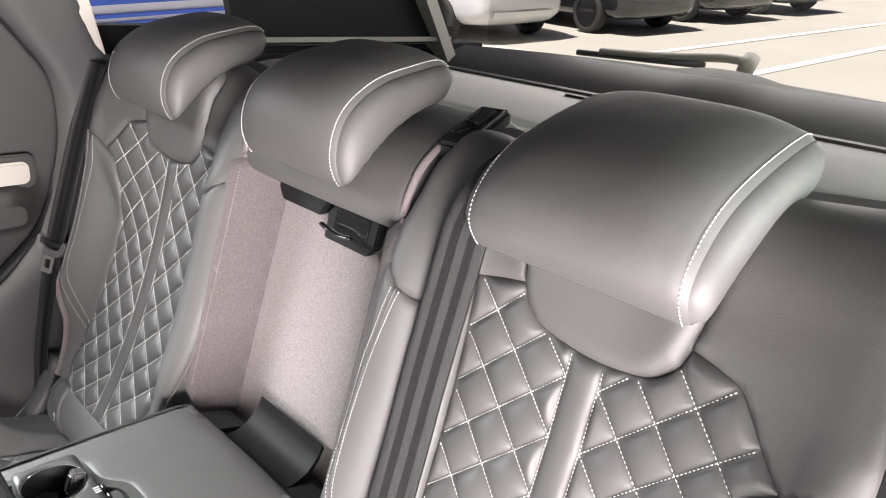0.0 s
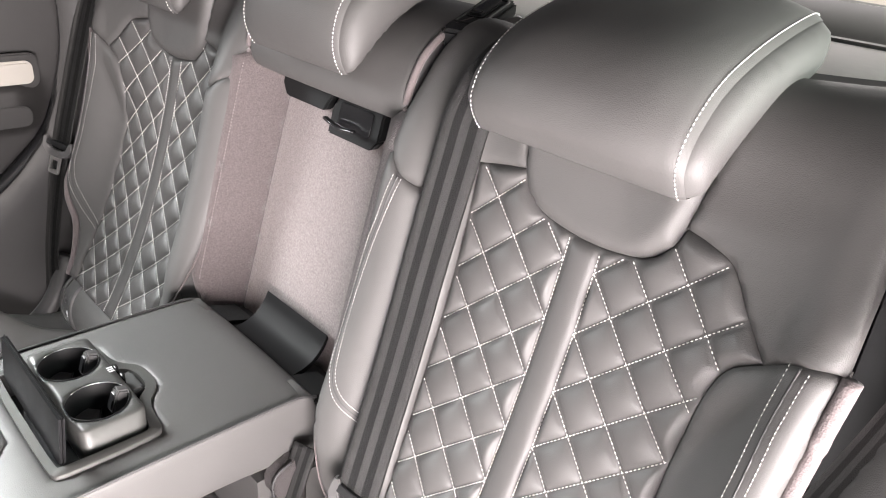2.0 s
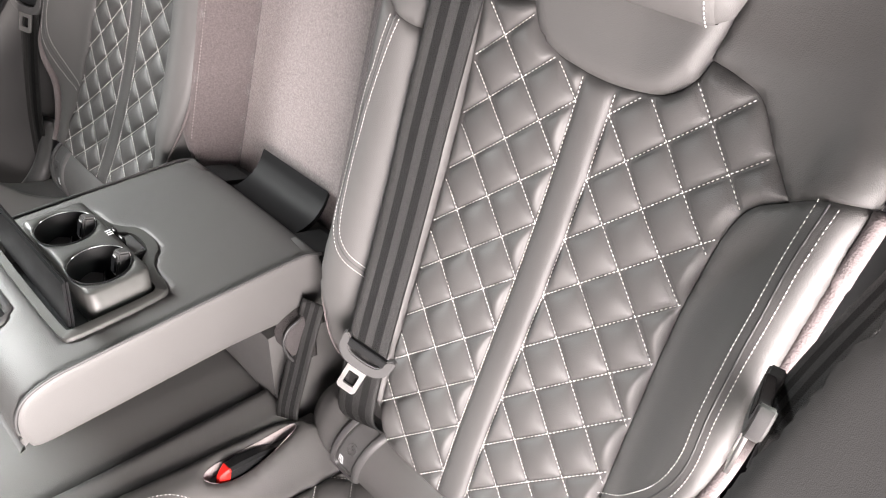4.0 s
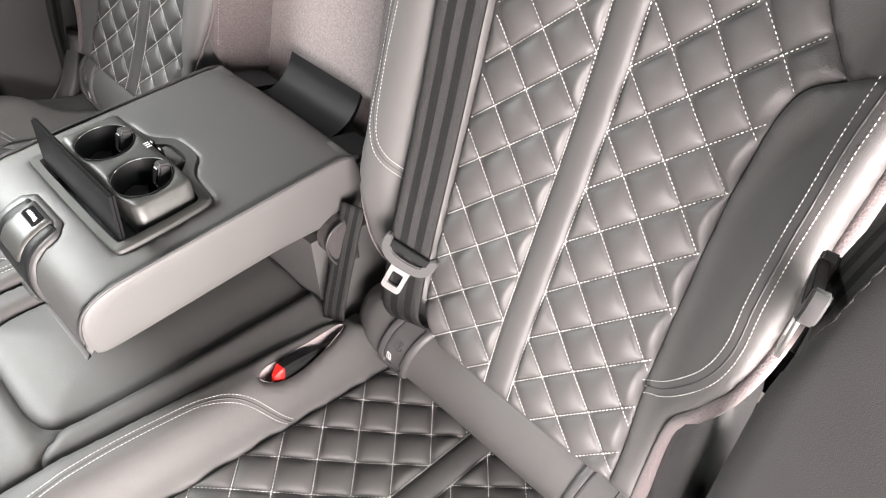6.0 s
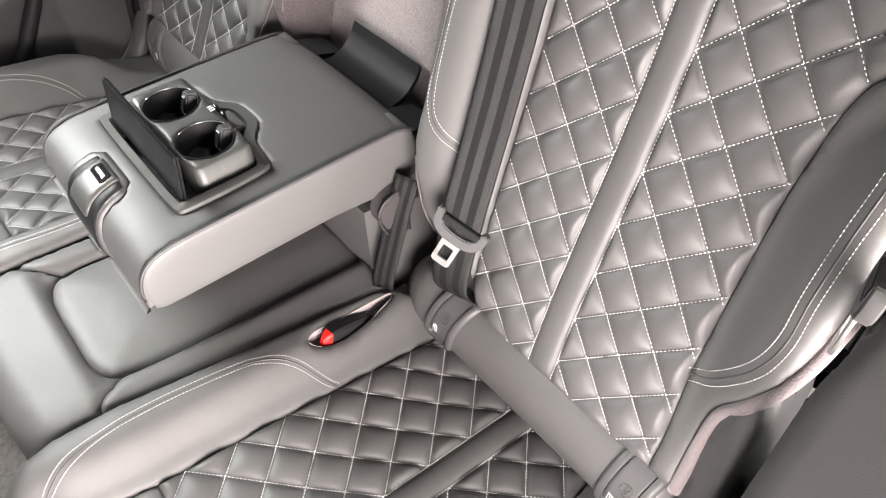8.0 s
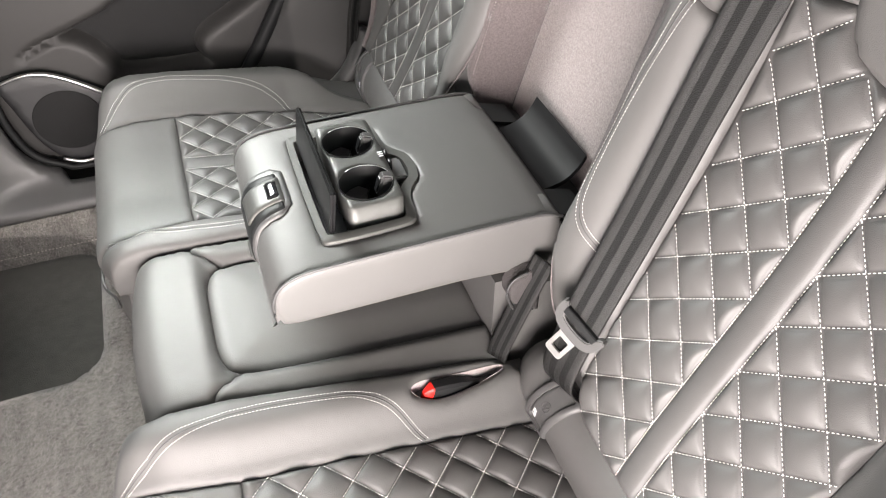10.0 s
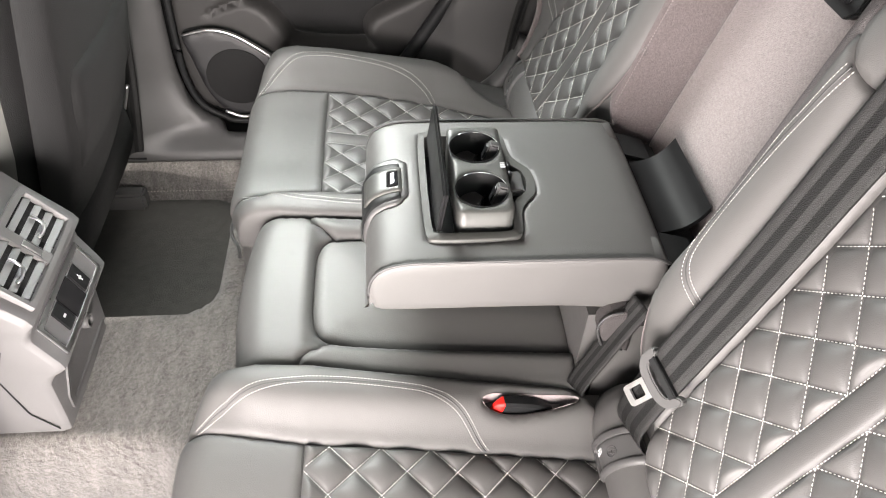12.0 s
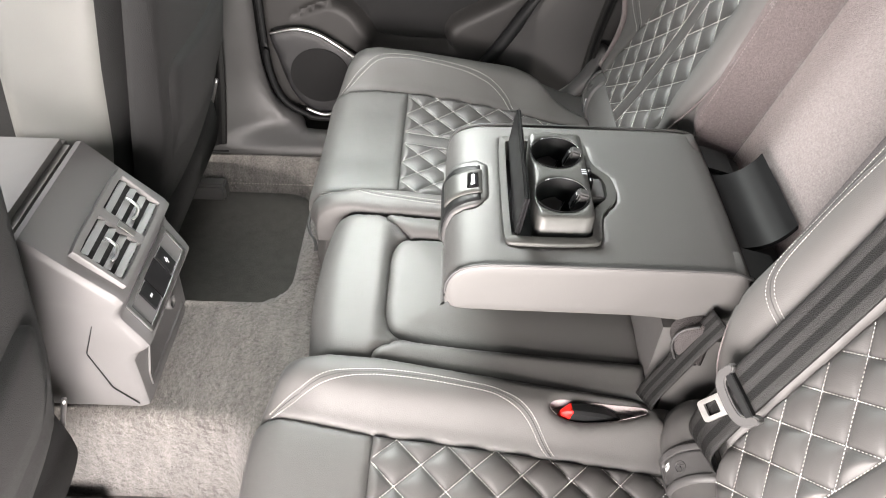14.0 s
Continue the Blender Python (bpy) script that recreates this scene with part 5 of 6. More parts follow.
def console():
    ob = thing("centre_console", "grey plastic rear console with air vents and climate buttons", "console", at=(0, -1.2, 0.19))
    prof = resample(np.array(CONSOLE_SIDE + CONSOLE_SIDE[:1]), 0.012)
    hub = np.array([-1.25, 0.36])
    rings = []
    for x, inset in ((-0.104, 0.012), (-0.1025, 0.006), (-0.098, 0.001), (-0.09, 0.0), (0.0, 0.0), (0.09, 0.0), (0.098, 0.001), (0.1025, 0.006), (0.104, 0.012)):
        d = prof - hub
        p = hub + d * (1 - inset / 0.2)
        low = np.clip((0.40 - p[:, 1]) / 0.2, 0, 1)
        rings.append(np.c_[x * (1 - 0.04 * low), p])
    loft("body", rings, CONSOLE_PLASTIC, ob, sharp=35)
    face = lambda a, b, c: (a, -1.117 + 0.047 * b + 0.771 * c, 0.484 - 0.057 * b + 0.636 * c)
    outer, inner = even(rounded(-0.083, -0.06, 0.083, 1.03, 0.02), 64), even(rounded(-0.074, 0.06, 0.074, 0.93, 0.02), 64)
    outer[:, 1] = np.clip(outer[:, 1], -0.06, 1.03)
    rings = [[face(a, b, c) for a, b in p] for p, c in ((outer, -0.002), (outer, 0.007), (outer * [0.985, 1], 0.0085), (inner * [1.03, 1.02] - [0, 0.008], 0.0085), (inner, 0.0055), (inner, 0.0))]
    frame_ob = loft("vent_frame", rings, CONSOLE_PLASTIC, ob, "grey air vent frame with satin bar", caps=False, sharp=40)
    box("vent_throat", (-0.076, 0.03, -0.004), (0.076, 0.96, 0.0012), SCRIM, frame_ob, 0, m=face_matrix(face))
    for start in (-0.072, 0.008):
        for x in (0.016, 0.032, 0.048):
            box("vent_vane", (start + x - 0.0006, 0.07, 0.0008), (start + x + 0.0006, 0.93, 0.0016), PLASTIC, frame_ob, 0, m=face_matrix(face))
        for b in (0.17, 0.39, 0.61, 0.83):
            extruded("vent_slat", [(start, b - 0.060), (start + 0.064, b - 0.060), (start + 0.064, b + 0.050), (start, b + 0.050)], GREY_PLASTIC, frame_ob, lambda p, q, c: face(p, q, 0.0034 + c + 0.036 * (q - b)), 0.0012, 0.0)
        grip = [face(start + 0.026, 0.33, 0.0068), face(start + 0.028, 0.42, 0.0105), face(start + 0.031, 0.56, 0.0115), face(start + 0.044, 0.62, 0.0110), face(start + 0.052, 0.60, 0.0085)]
        tube("vent_thumb", curve(grip, 0.002), 0.0022, SATIN, frame_ob, "satin thumb lever", squash=0.7)
    box("vent_bar", (-0.0085, 0.04, 0.0), (0.0085, 0.95, 0.0075), CONSOLE_PLASTIC, frame_ob, 0.001, m=face_matrix(face))
    box("vent_bar_inlay", (-0.005, 0.40, 0.007), (0.005, 0.75, 0.0088), SATIN, frame_ob, 0.001, m=face_matrix(face))
    low = lambda a, b, c: (a, -1.0785 + 0.0235 * b + 0.91 * c, 0.390 - 0.052 * b + 0.41 * c)
    outer, inner = even(rounded(-0.079, 0.0, 0.079, 1.0, 0.02), 64), even(rounded(-0.0745, 0.12, 0.0745, 0.88, 0.02), 64)
    rings = [[low(a, b, c) for a, b in p] for p, c in ((outer, 0.0), (outer, 0.0035), (inner, 0.0045), (inner, 0.001))]
    clim = loft("climate_panel", rings, SATIN, ob, "climate panel with satin metal border", caps=False, sharp=30)
    box("panel_face", (-0.076, 0.06, -0.002), (0.076, 0.94, 0.0025), CONSOLE_PLASTIC, clim, 0, m=face_matrix(low))
    box("display", (-0.020, 0.12, 0.0), (0.022, 0.88, 0.0034), GLOSS_BLACK, clim, 0.0005, m=face_matrix(low))
    for x, cross in ((-0.034, True), (0.036, False)):
        box("climate_button", (x - 0.012, 0.20, 0.0), (x + 0.012, 0.80, 0.0048), PLASTIC, clim, 0.001, m=face_matrix(low))
        box("button_mark", (x - 0.003, 0.47, 0.005), (x + 0.003, 0.53, 0.0056), WHITE_PRINT, clim, 0, m=face_matrix(low))
        if cross:
            box("button_mark", (x - 0.0008, 0.40, 0.005), (x + 0.0008, 0.60, 0.0056), WHITE_PRINT, clim, 0, m=face_matrix(low))
    # stowage hollow with its socket below
    hollow = lambda a, b, c: (a, -1.0815 - 0.006 * b + c, 0.318 - 0.105 * b)
    outer = even(np.array([(-0.092, 0.0), (0.030, 0.0), (0.052, 0.35), (0.075, 0.75), (0.075, 1.0), (-0.092, 1.0)]), 72)
    inner = even(np.array([(-0.084, 0.06), (0.024, 0.06), (0.044, 0.38), (0.064, 0.75), (0.064, 0.94), (-0.084, 0.94)]), 72)
    rings = [[hollow(a, b, c) for a, b in p] for p, c in ((outer, 0.0), (outer, 0.003), (inner, 0.003), (inner * [0.95, 0.95] + [0, 0.025], 0.001))]
    pocket = loft("stowage_hollow", rings, GREY_PLASTIC, ob, "black stowage hollow with a socket", sharp=30)
    t = np.linspace(0, 2 * math.pi, 24, endpoint=False)
    rings = [np.stack([-0.030 + r * np.cos(t), np.full(24, -1.083 + d), 0.280 + r * np.sin(t)], 1) for r, d in ((0.012, 0.0), (0.012, 0.010), (0.010, 0.012), (0.008, 0.011), (0.007, 0.004))]
    loft("socket_ring", rings, GREY_PLASTIC, pocket, sharp=40)
    seam = resample(np.array([(-1.22, 0.478), (-1.165, 0.470), (-1.096, 0.424), (-1.142, 0.317), (-1.128, 0.24), (-1.10, 0.203)]), 0.006)
    for side in (1, -1):
        tube("panel_gap", np.c_[np.full(len(seam), side * 0.1025), seam], 0.0011, PLASTIC, ob, sides=5)
    lid = thing("console_armrest", "black leather front armrest lid on the console", "armrest", at=(0, -1.5, 0.53))
    box("pad", (-0.100, -1.75, 0.508), (0.104, -1.172, 0.534), LIT_LEATHER, lid, 0.010, segments=4)
    box("pad_base", (-0.094, -1.75, 0.498), (0.098, -1.178, 0.510), PLASTIC, lid, 0.003, "black plastic base")


def face_matrix(face):
    o, a, b, c = (Vector(face(*p)) for p in ((0, 0, 0), (1, 0, 0), (0, 1, 0), (0, 0, 1)))
    m = Matrix((a - o, b - o, c - o)).transposed().to_4x4()
    m.translation = o
    return m


console()


def front_seat(side, label):
    ob = thing("front_seat_unit", label, "car seat", "front seats", at=(side * 0.39, -1.3, 0.1))
    # back shell: rings up the backrest
    rings = []
    for z, y, half, deep in ((0.20, -1.235, 0.190, 0.10), (0.26, -1.190, 0.20, 0.13), (0.34, -1.155, 0.208, 0.15), (0.45, -1.125, 0.210, 0.16), (0.58, -1.105, 0.208, 0.16), (0.72, -1.08, 0.205, 0.15), (0.85, -1.06, 0.20, 0.13), (0.95, -1.045, 0.185, 0.11), (1.01, -1.04, 0.15, 0.08), (1.03, -1.04, 0.10, 0.05)):
        pts = []
        for k in range(40):
            t = 2 * math.pi * k / 40
            c, s = math.cos(t), math.sin(t)
            x = half * math.copysign(abs(c) ** 0.55, c)
            bulge = 0.02 * (1 - (x / half) ** 2)
            yy = y + bulge * (s > 0) - deep / 2 + deep / 2 * math.copysign(abs(s) ** 0.5, s)
            if s < 0:
                yy -= 0.035 * smoothstep(0.55, 0.85, abs(x) / half)
            pts.append((side * 0.39 + x, yy - (0.022 if side < 0 else 0), z))
        rings.append(pts)
    shell_ob = loft("backrest", rings, LIT_LEATHER, ob)
    shell_ob.data.materials.append(SCRIM)
    for k, face in enumerate(shell_ob.data.polygons):
        if k < 40 * (len(rings) - 1) and math.sin(2 * math.pi * (k % 40 + 0.5) / 40) > (0.45 if side < 0 else -0.6):
            face.material_index = 1
    shell = lambda uv: np.stack([side * 0.39 + uv[:, 0], np.interp(uv[:, 1], [0.20, 0.26, 0.34, 0.45, 0.58, 0.72, 0.85, 0.95], [-1.225, -1.18, -1.143, -1.112, -1.09, -1.064, -1.044, -1.03]) + 0.016 * (1 - (uv[:, 0] / 0.2) ** 2), uv[:, 1]], 1)
    panel("back_cover", rounded(-0.192, 0.24, 0.192, 0.94, 0.06), shell, SCRIM, ob, (0, 1, 0), "dark fabric seat back", spacing=0.02, puff=0.010, drop=0.004, edge=0.04)
    net = lambda uv: shell(uv) + np.array([0, 0.018, 0]) * smoothstep(0.30, 0.52, uv[:, 1])[:, None]
    panel("map_pocket", rounded(-0.150, 0.27, 0.150, 0.56, 0.03), net, SCRIM, ob, (0, 1, 0), "slack map pocket", spacing=0.02, puff=0.004, drop=0.002, edge=0.02)
    rings = []
    for y, top, half in ((-1.15, 0.30, 0.20), (-1.18, 0.34, 0.225), (-1.30, 0.36, 0.235), (-1.55, 0.38, 0.235), (-1.68, 0.385, 0.225), (-1.72, 0.36, 0.21), (-1.735, 0.30, 0.20)):
        pts = []
        for k in range(32):
            t = 2 * math.pi * k / 32
            c, s = math.cos(t), math.sin(t)
            x, zz = half * math.copysign(abs(c) ** 0.4, c), 0.5 + 0.5 * math.copysign(abs(s) ** 0.4, s)
            pts.append((side * 0.39 + x, y, 0.20 + (top - 0.20) * zz - 0.02 * (1 - (x / half) ** 2) * (s > 0)))
        rings.append(pts)
    loft("seat_pan", rings, SCRIM, ob)
    edge = side * 0.39 - 0.205
    tube("frame_edge", curve([(edge, -1.135, 0.33), (edge, -1.175, 0.225), (edge, -1.215, 0.15), (edge, -1.250, 0.075)], 0.01), 0.0035, SATIN, ob, "bare metal edge of the seat frame")
    box("wiring_clip", (edge - 0.006, -1.236, 0.105), (edge + 0.010, -1.205, 0.140), PLASTIC, ob, 0.004)
    box("wiring_plug", (edge - 0.004, -1.216, 0.138), (edge + 0.010, -1.200, 0.148), WHITE_PRINT, ob, 0.002)
    for dx in (-0.19, 0.19):
        box("rail", (side * 0.39 + dx - 0.018, -1.70, 0.03), (side * 0.39 + dx + 0.018, -1.16, 0.075), GREY_PLASTIC, ob, 0.006)
        box("rail_cap", (side * 0.39 + dx - 0.016, -1.19, 0.02), (side * 0.39 + dx + 0.016, -1.165, 0.048), PLASTIC, ob, 0.008)
        box("pan_bracket", (side * 0.39 + dx - 0.008, -1.40, 0.06), (side * 0.39 + dx + 0.008, -1.22, 0.24), SATIN, ob, 0.004)


front_seat(1, "dark leather front seat with fabric back on the door side")
front_seat(-1, "dark leather front seat with fabric back beyond the console")

# ---- doors, pillars, roof, tail ----
DOOR_EDGE = curve([(-0.345, 1.02), (-0.300, 0.96), (-0.265, 0.900), (-0.257, 0.83), (-0.270, 0.74), (-0.316, 0.626), (-0.385, 0.555), (-0.470, 0.482), (-0.555, 0.355), (-0.625, 0.25), (-0.66, 0.165)], 0.01)
DOOR_FRONT = curve([(-0.66, 0.165), (-0.94, 0.160), (-0.99, 0.172), (-1.035, 0.205), (-1.055, 0.26), (-1.060, 0.34), (-1.055, 0.60), (-1.045, 1.02)], 0.01)


DOOR_POCKET = curve([(-1.005, 0.396), (-0.966, 0.430), (-0.917, 0.448), (-0.825, 0.482), (-0.761, 0.525), (-0.60, 0.550), (-0.47, 0.520), (-0.525, 0.458), (-0.593, 0.417), (-0.645, 0.387), (-0.655, 0.36), (-0.641, 0.328),
                     (-0.72, 0.322), (-0.82, 0.333), (-0.847, 0.368), (-0.878, 0.408), (-0.921, 0.424)], 0.012, True)


def door_depth(uv):
    y, z = uv[:, 0], uv[:, 1]
    d = 0.030 * smoothstep(0.62, 0.66, z) * smoothstep(0.735, 0.70, z) * smoothstep(-0.30, -0.37, y)
    pocket = smoothstep(0.0, 0.022, edge_distance(uv, DOOR_POCKET)) * inside(uv, DOOR_POCKET)
    return d - 0.045 * pocket


def far_door():
    ob = thing("rear_door", "closed far rear door with dark trim, pocket and loudspeaker", "car door", at=(-0.74, -0.7, 0.16))
    face = lambda uv: np.stack([-0.735 + door_depth(uv) - 0.02 * smoothstep(0.2, 0.15, uv[:, 1]), uv[:, 0], uv[:, 1]], 1)
    outline = joined(DOOR_EDGE, DOOR_FRONT, curve([(-1.045, 1.02), (-0.345, 1.02)], 0.02))
    panel("door_trim", outline, face, DOOR_PLASTIC, ob, (1, 0, 0), spacing=0.008, puff=0.003, drop=0.006, edge=0.012, skirt=0.03)
    middle = DOOR_POCKET.mean(0)
    panel("pocket_liner", middle + (DOOR_POCKET - middle) * np.array([0.93, 0.80]), lambda uv: np.c_[np.full(len(uv), -0.771), uv], SCRIM, ob, (1, 0, 0), "black pocket liner", spacing=0.02, puff=0.0, drop=0.0, skirt=0.0)
    tube("door_seal", np.c_[np.full(len(DOOR_EDGE), -0.722), DOOR_EDGE], 0.014, PLASTIC, ob, "black rubber seal", sides=6)
    tube("door_seal", np.c_[np.full(len(DOOR_FRONT), -0.722), DOOR_FRONT], 0.007, PLASTIC, ob, "black rubber seal", sides=6)
    grille = curve([(-1.045, 0.372), (-0.99, 0.384), (-0.945, 0.376), (-0.895, 0.345), (-0.845, 0.305), (-0.86, 0.24), (-0.90, 0.19), (-0.945, 0.175), (-0.985, 0.19), (-1.015, 0.235), (-1.035, 0.31)], 0.008, True)
    spk = panel("speaker_panel", grille, lambda uv: np.c_[np.full(len(uv), -0.722), uv], SPEAKER_PLASTIC, ob, (1, 0, 0), "perforated loudspeaker panel with satin strip", spacing=0.012, puff=0.006, drop=0.002, edge=0.012, skirt=0.02)
    strip = curve([(-1.045, 0.374), (-0.99, 0.386), (-0.945, 0.378), (-0.895, 0.347), (-0.845, 0.307)], 0.008)
    tube("satin_strip", np.c_[np.full(len(strip), -0.712), strip], np.interp(np.arange(len(strip)), [0, len(strip) - 1], [0.0035, 0.0065]), SATIN, spk, squash=0.8)
    strip = curve([(-0.985, 0.192), (-0.945, 0.177), (-0.90, 0.190)], 0.008)
    tube("satin_strip", np.c_[np.full(len(strip), -0.712), strip], 0.0035, SATIN, spk)
    t = np.linspace(0, 2 * math.pi, 40, endpoint=False)
    rings = [np.stack([np.full(40, -0.7155 + d), -0.945 + r * np.cos(t), 0.275 + r * np.sin(t)], 1) for r, d in ((0.066, 0.0), (0.066, 0.0014), (0.064, 0.002), (0.0, 0.002))]
    loft("speaker_mesh", rings, SCRIM, spk, caps=False)
    handle = extruded("door_handle", rounded(-0.47, 0.716, -0.330, 0.756, 0.012), PALE_TRIM, ob, lambda a, b, c: (-0.716 + c, a, b), 0.012, 0.004, "pale metal inner door handle")
    extruded("handle_surround", rounded(-0.49, 0.706, -0.318, 0.768, 0.016), DOOR_PLASTIC, handle, lambda a, b, c: (-0.722 + c, a, b), 0.008, 0.003)
    extruded("switch_panel", rounded(-0.47, 0.642, -0.345, 0.680, 0.015), DOOR_PLASTIC, ob, lambda a, b, c: (-0.703 + c, a, b), 0.004, 0.0015)


far_door()


def slab(name, low, high, mat, label, category, bevel=0.0):
    return tagged(box(name, low, high, mat, None, bevel), label, category, kind="structure")


def side_trims():
    # wheel-arch trims between doors and seat
    low_edge = curve([(-0.66, 0.165), (-0.50, 0.17), (-0.30, 0.17), (0.02, 0.17)], 0.02)
    outline = joined(curve([(-0.385, 1.06), (-0.355, 1.02), (-0.312, 0.96), (-0.278, 0.900), (-0.270, 0.83), (-0.283, 0.74), (-0.330, 0.622), (-0.397, 0.548), (-0.480, 0.474), (-0.560, 0.350), (-0.625, 0.25), (-0.66, 0.165)], 0.012), low_edge, resample(np.array([(0.02, 0.17), (0.02, 0.935), (-0.185, 0.935), (-0.205, 0.96), (-0.232, 1.06), (-0.385, 1.06)]), 0.02))
    near_outline = joined(curve([(-0.400, 1.0), (-0.400, 0.87), (-0.398, 0.83), (-0.400, 0.79), (-0.402, 0.766), (-0.396, 0.727), (-0.380, 0.67), (-0.345, 0.548), (-0.300, 0.42), (-0.258, 0.30), (-0.216, 0.17)], 0.012), curve([(-0.216, 0.17), (-0.66, 0.165)], 0.02), curve([(-0.66, 0.165), (-0.62, 0.30), (-0.55, 0.45), (-0.52, 0.58), (-0.51, 0.75), (-0.51, 1.0)], 0.015), curve([(-0.51, 1.0), (-0.400, 1.0)], 0.02))
    for side, ring in ((-1, outline), (1, near_outline)):
        face = lambda uv: np.stack([side * ((0.675 if side < 0 else 0.6445) + (side > 0) * 0.19 * np.clip(uv[:, 1] - 0.75, 0, 1) + (0.060 * smoothstep(-0.36, -0.60, uv[:, 0]) if side < 0 else 1.2 * np.clip(0.5 * (-0.400 - uv[:, 0] + np.sqrt((uv[:, 0] + 0.400) ** 2 + 0.00004)), 0, 0.12))), uv[:, 0], uv[:, 1]], 1)
        ob = panel("wall_wheel_arch", ring, face, ARCH_PLASTIC, None, (-side, 0, 0), spacing=0.02 if side < 0 else 0.007, puff=0.004, drop=0.006, edge=0.02, skirt=0.04 if side < 0 else 0.010)
        tagged(ob, "dark grey wheel arch trim beside the rear seat", "trim", kind="structure")
    slab("trim_sill_near", (0.66, -1.30, -0.08), (0.80, 0.05, 0.14), PLASTIC, "black door sill under the open door", "trim", 0.02)
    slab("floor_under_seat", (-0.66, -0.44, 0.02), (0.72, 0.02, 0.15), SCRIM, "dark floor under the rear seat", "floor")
    slab("wall_jamb_near", (0.672, -0.255, 0.10), (0.78, 0.02, 0.98), PLASTIC, "black door jamb behind the near seat", "wall", 0.01)
    # Added black block that keeps daylight out of the gap beside the wing.
    slab("filler_seat_side_near", (0.618, -0.200, 0.50), (0.676, 0.015, 0.87), PLASTIC, "black filler added between the near seat and the door jamb", "trim", 0.006)
    slab("wall_rear_pillar_near", (0.66, -0.02, 0.97), (0.74, 0.16, 1.37), PLASTIC, "black trim of the near rear pillar", "pillar", 0.01)
    line = curve([(-0.688, -0.545, 0.205), (-0.668, -0.47, 0.235), (-0.652, -0.415, 0.275), (-0.645, -0.375, 0.33), (-0.648, -0.345, 0.40)], 0.01)
    ob = tube("trim_arch_lip", line, np.interp(np.arange(len(line)), [0, len(line) // 2, len(line)], [0.022, 0.030, 0.018]), GREY_PLASTIC, None, squash=0.6)
    tagged(ob, "pale grey plastic lip of the wheel arch", "trim", kind="structure")
    # pillar and sill
    inner = curve([(-0.50, 0.155), (-0.94, 0.150), (-1.0, 0.164), (-1.05, 0.20), (-1.07, 0.26), (-1.075, 0.34), (-1.07, 0.60), (-1.06, 1.02)], 0.01)
    low = curve([(-1.30, 1.02), (-1.30, 0.098)], 0.02)
    foot = curve([(-1.30, 0.098), (-0.95, 0.098), (-0.50, 0.10)], 0.015)
    face = lambda uv: np.stack([-0.645 - 0.055 * smoothstep(0.105, 0.165, uv[:, 1]) * smoothstep(-1.22, -1.05, uv[:, 0]) - 0.03 * smoothstep(-1.30, -1.06, uv[:, 0]) * smoothstep(0.15, 0.3, uv[:, 1]), uv[:, 0], uv[:, 1]], 1)
    outline = joined(inner, curve([(-1.06, 1.02), (-1.30, 1.02)], 0.02), low, foot, curve([(-0.50, 0.10), (-0.50, 0.155)], 0.01))
    panel("trim_pillar_sill", outline, face, GREY_PLASTIC, None, (1, 0, 0), spacing=0.014, puff=0.003, drop=0.004, edge=0.012, skirt=0.03)
    tagged(bpy.data.objects["trim_pillar_sill"], "brownish grey plastic pillar and sill trim", "trim", kind="structure")
    ob = thing("front_belt", "black front seat belt ending at the sill", "seat belt", at=(-0.66, -1.2, 0.2))
    line = curve([(-0.650, -1.105, 0.80), (-0.650, -1.132, 0.55), (-0.648, -1.160, 0.30), (-0.645, -1.188, 0.118)], 0.02)
    belt("webbing", line, np.tile([1, 0.15, 0], (len(line), 1)), 0.047, WEBBING, ob)
    tube("anchor_bar", [(-0.645, -1.228, 0.116), (-0.645, -1.160, 0.114)], 0.0035, PLASTIC, ob)


side_trims()


def quad_wall(name, corners, mat, thick, label, category):
    """A flat wall of given corners with a thickness along its normal."""
    p = [Vector(c) for c in corners]
    n = (p[1] - p[0]).cross(p[2] - p[0]).normalized() * thick
    k = len(p)
    faces = [tuple(range(k)), tuple(range(2 * k - 1, k - 1, -1))] + [(i, (i + 1) % k, k + (i + 1) % k, k + i) for i in range(k)]
    return tagged(mesh_part(name, [*p, *[q + n for q in p]], faces, mat, smooth=False), label, category, kind="structure")


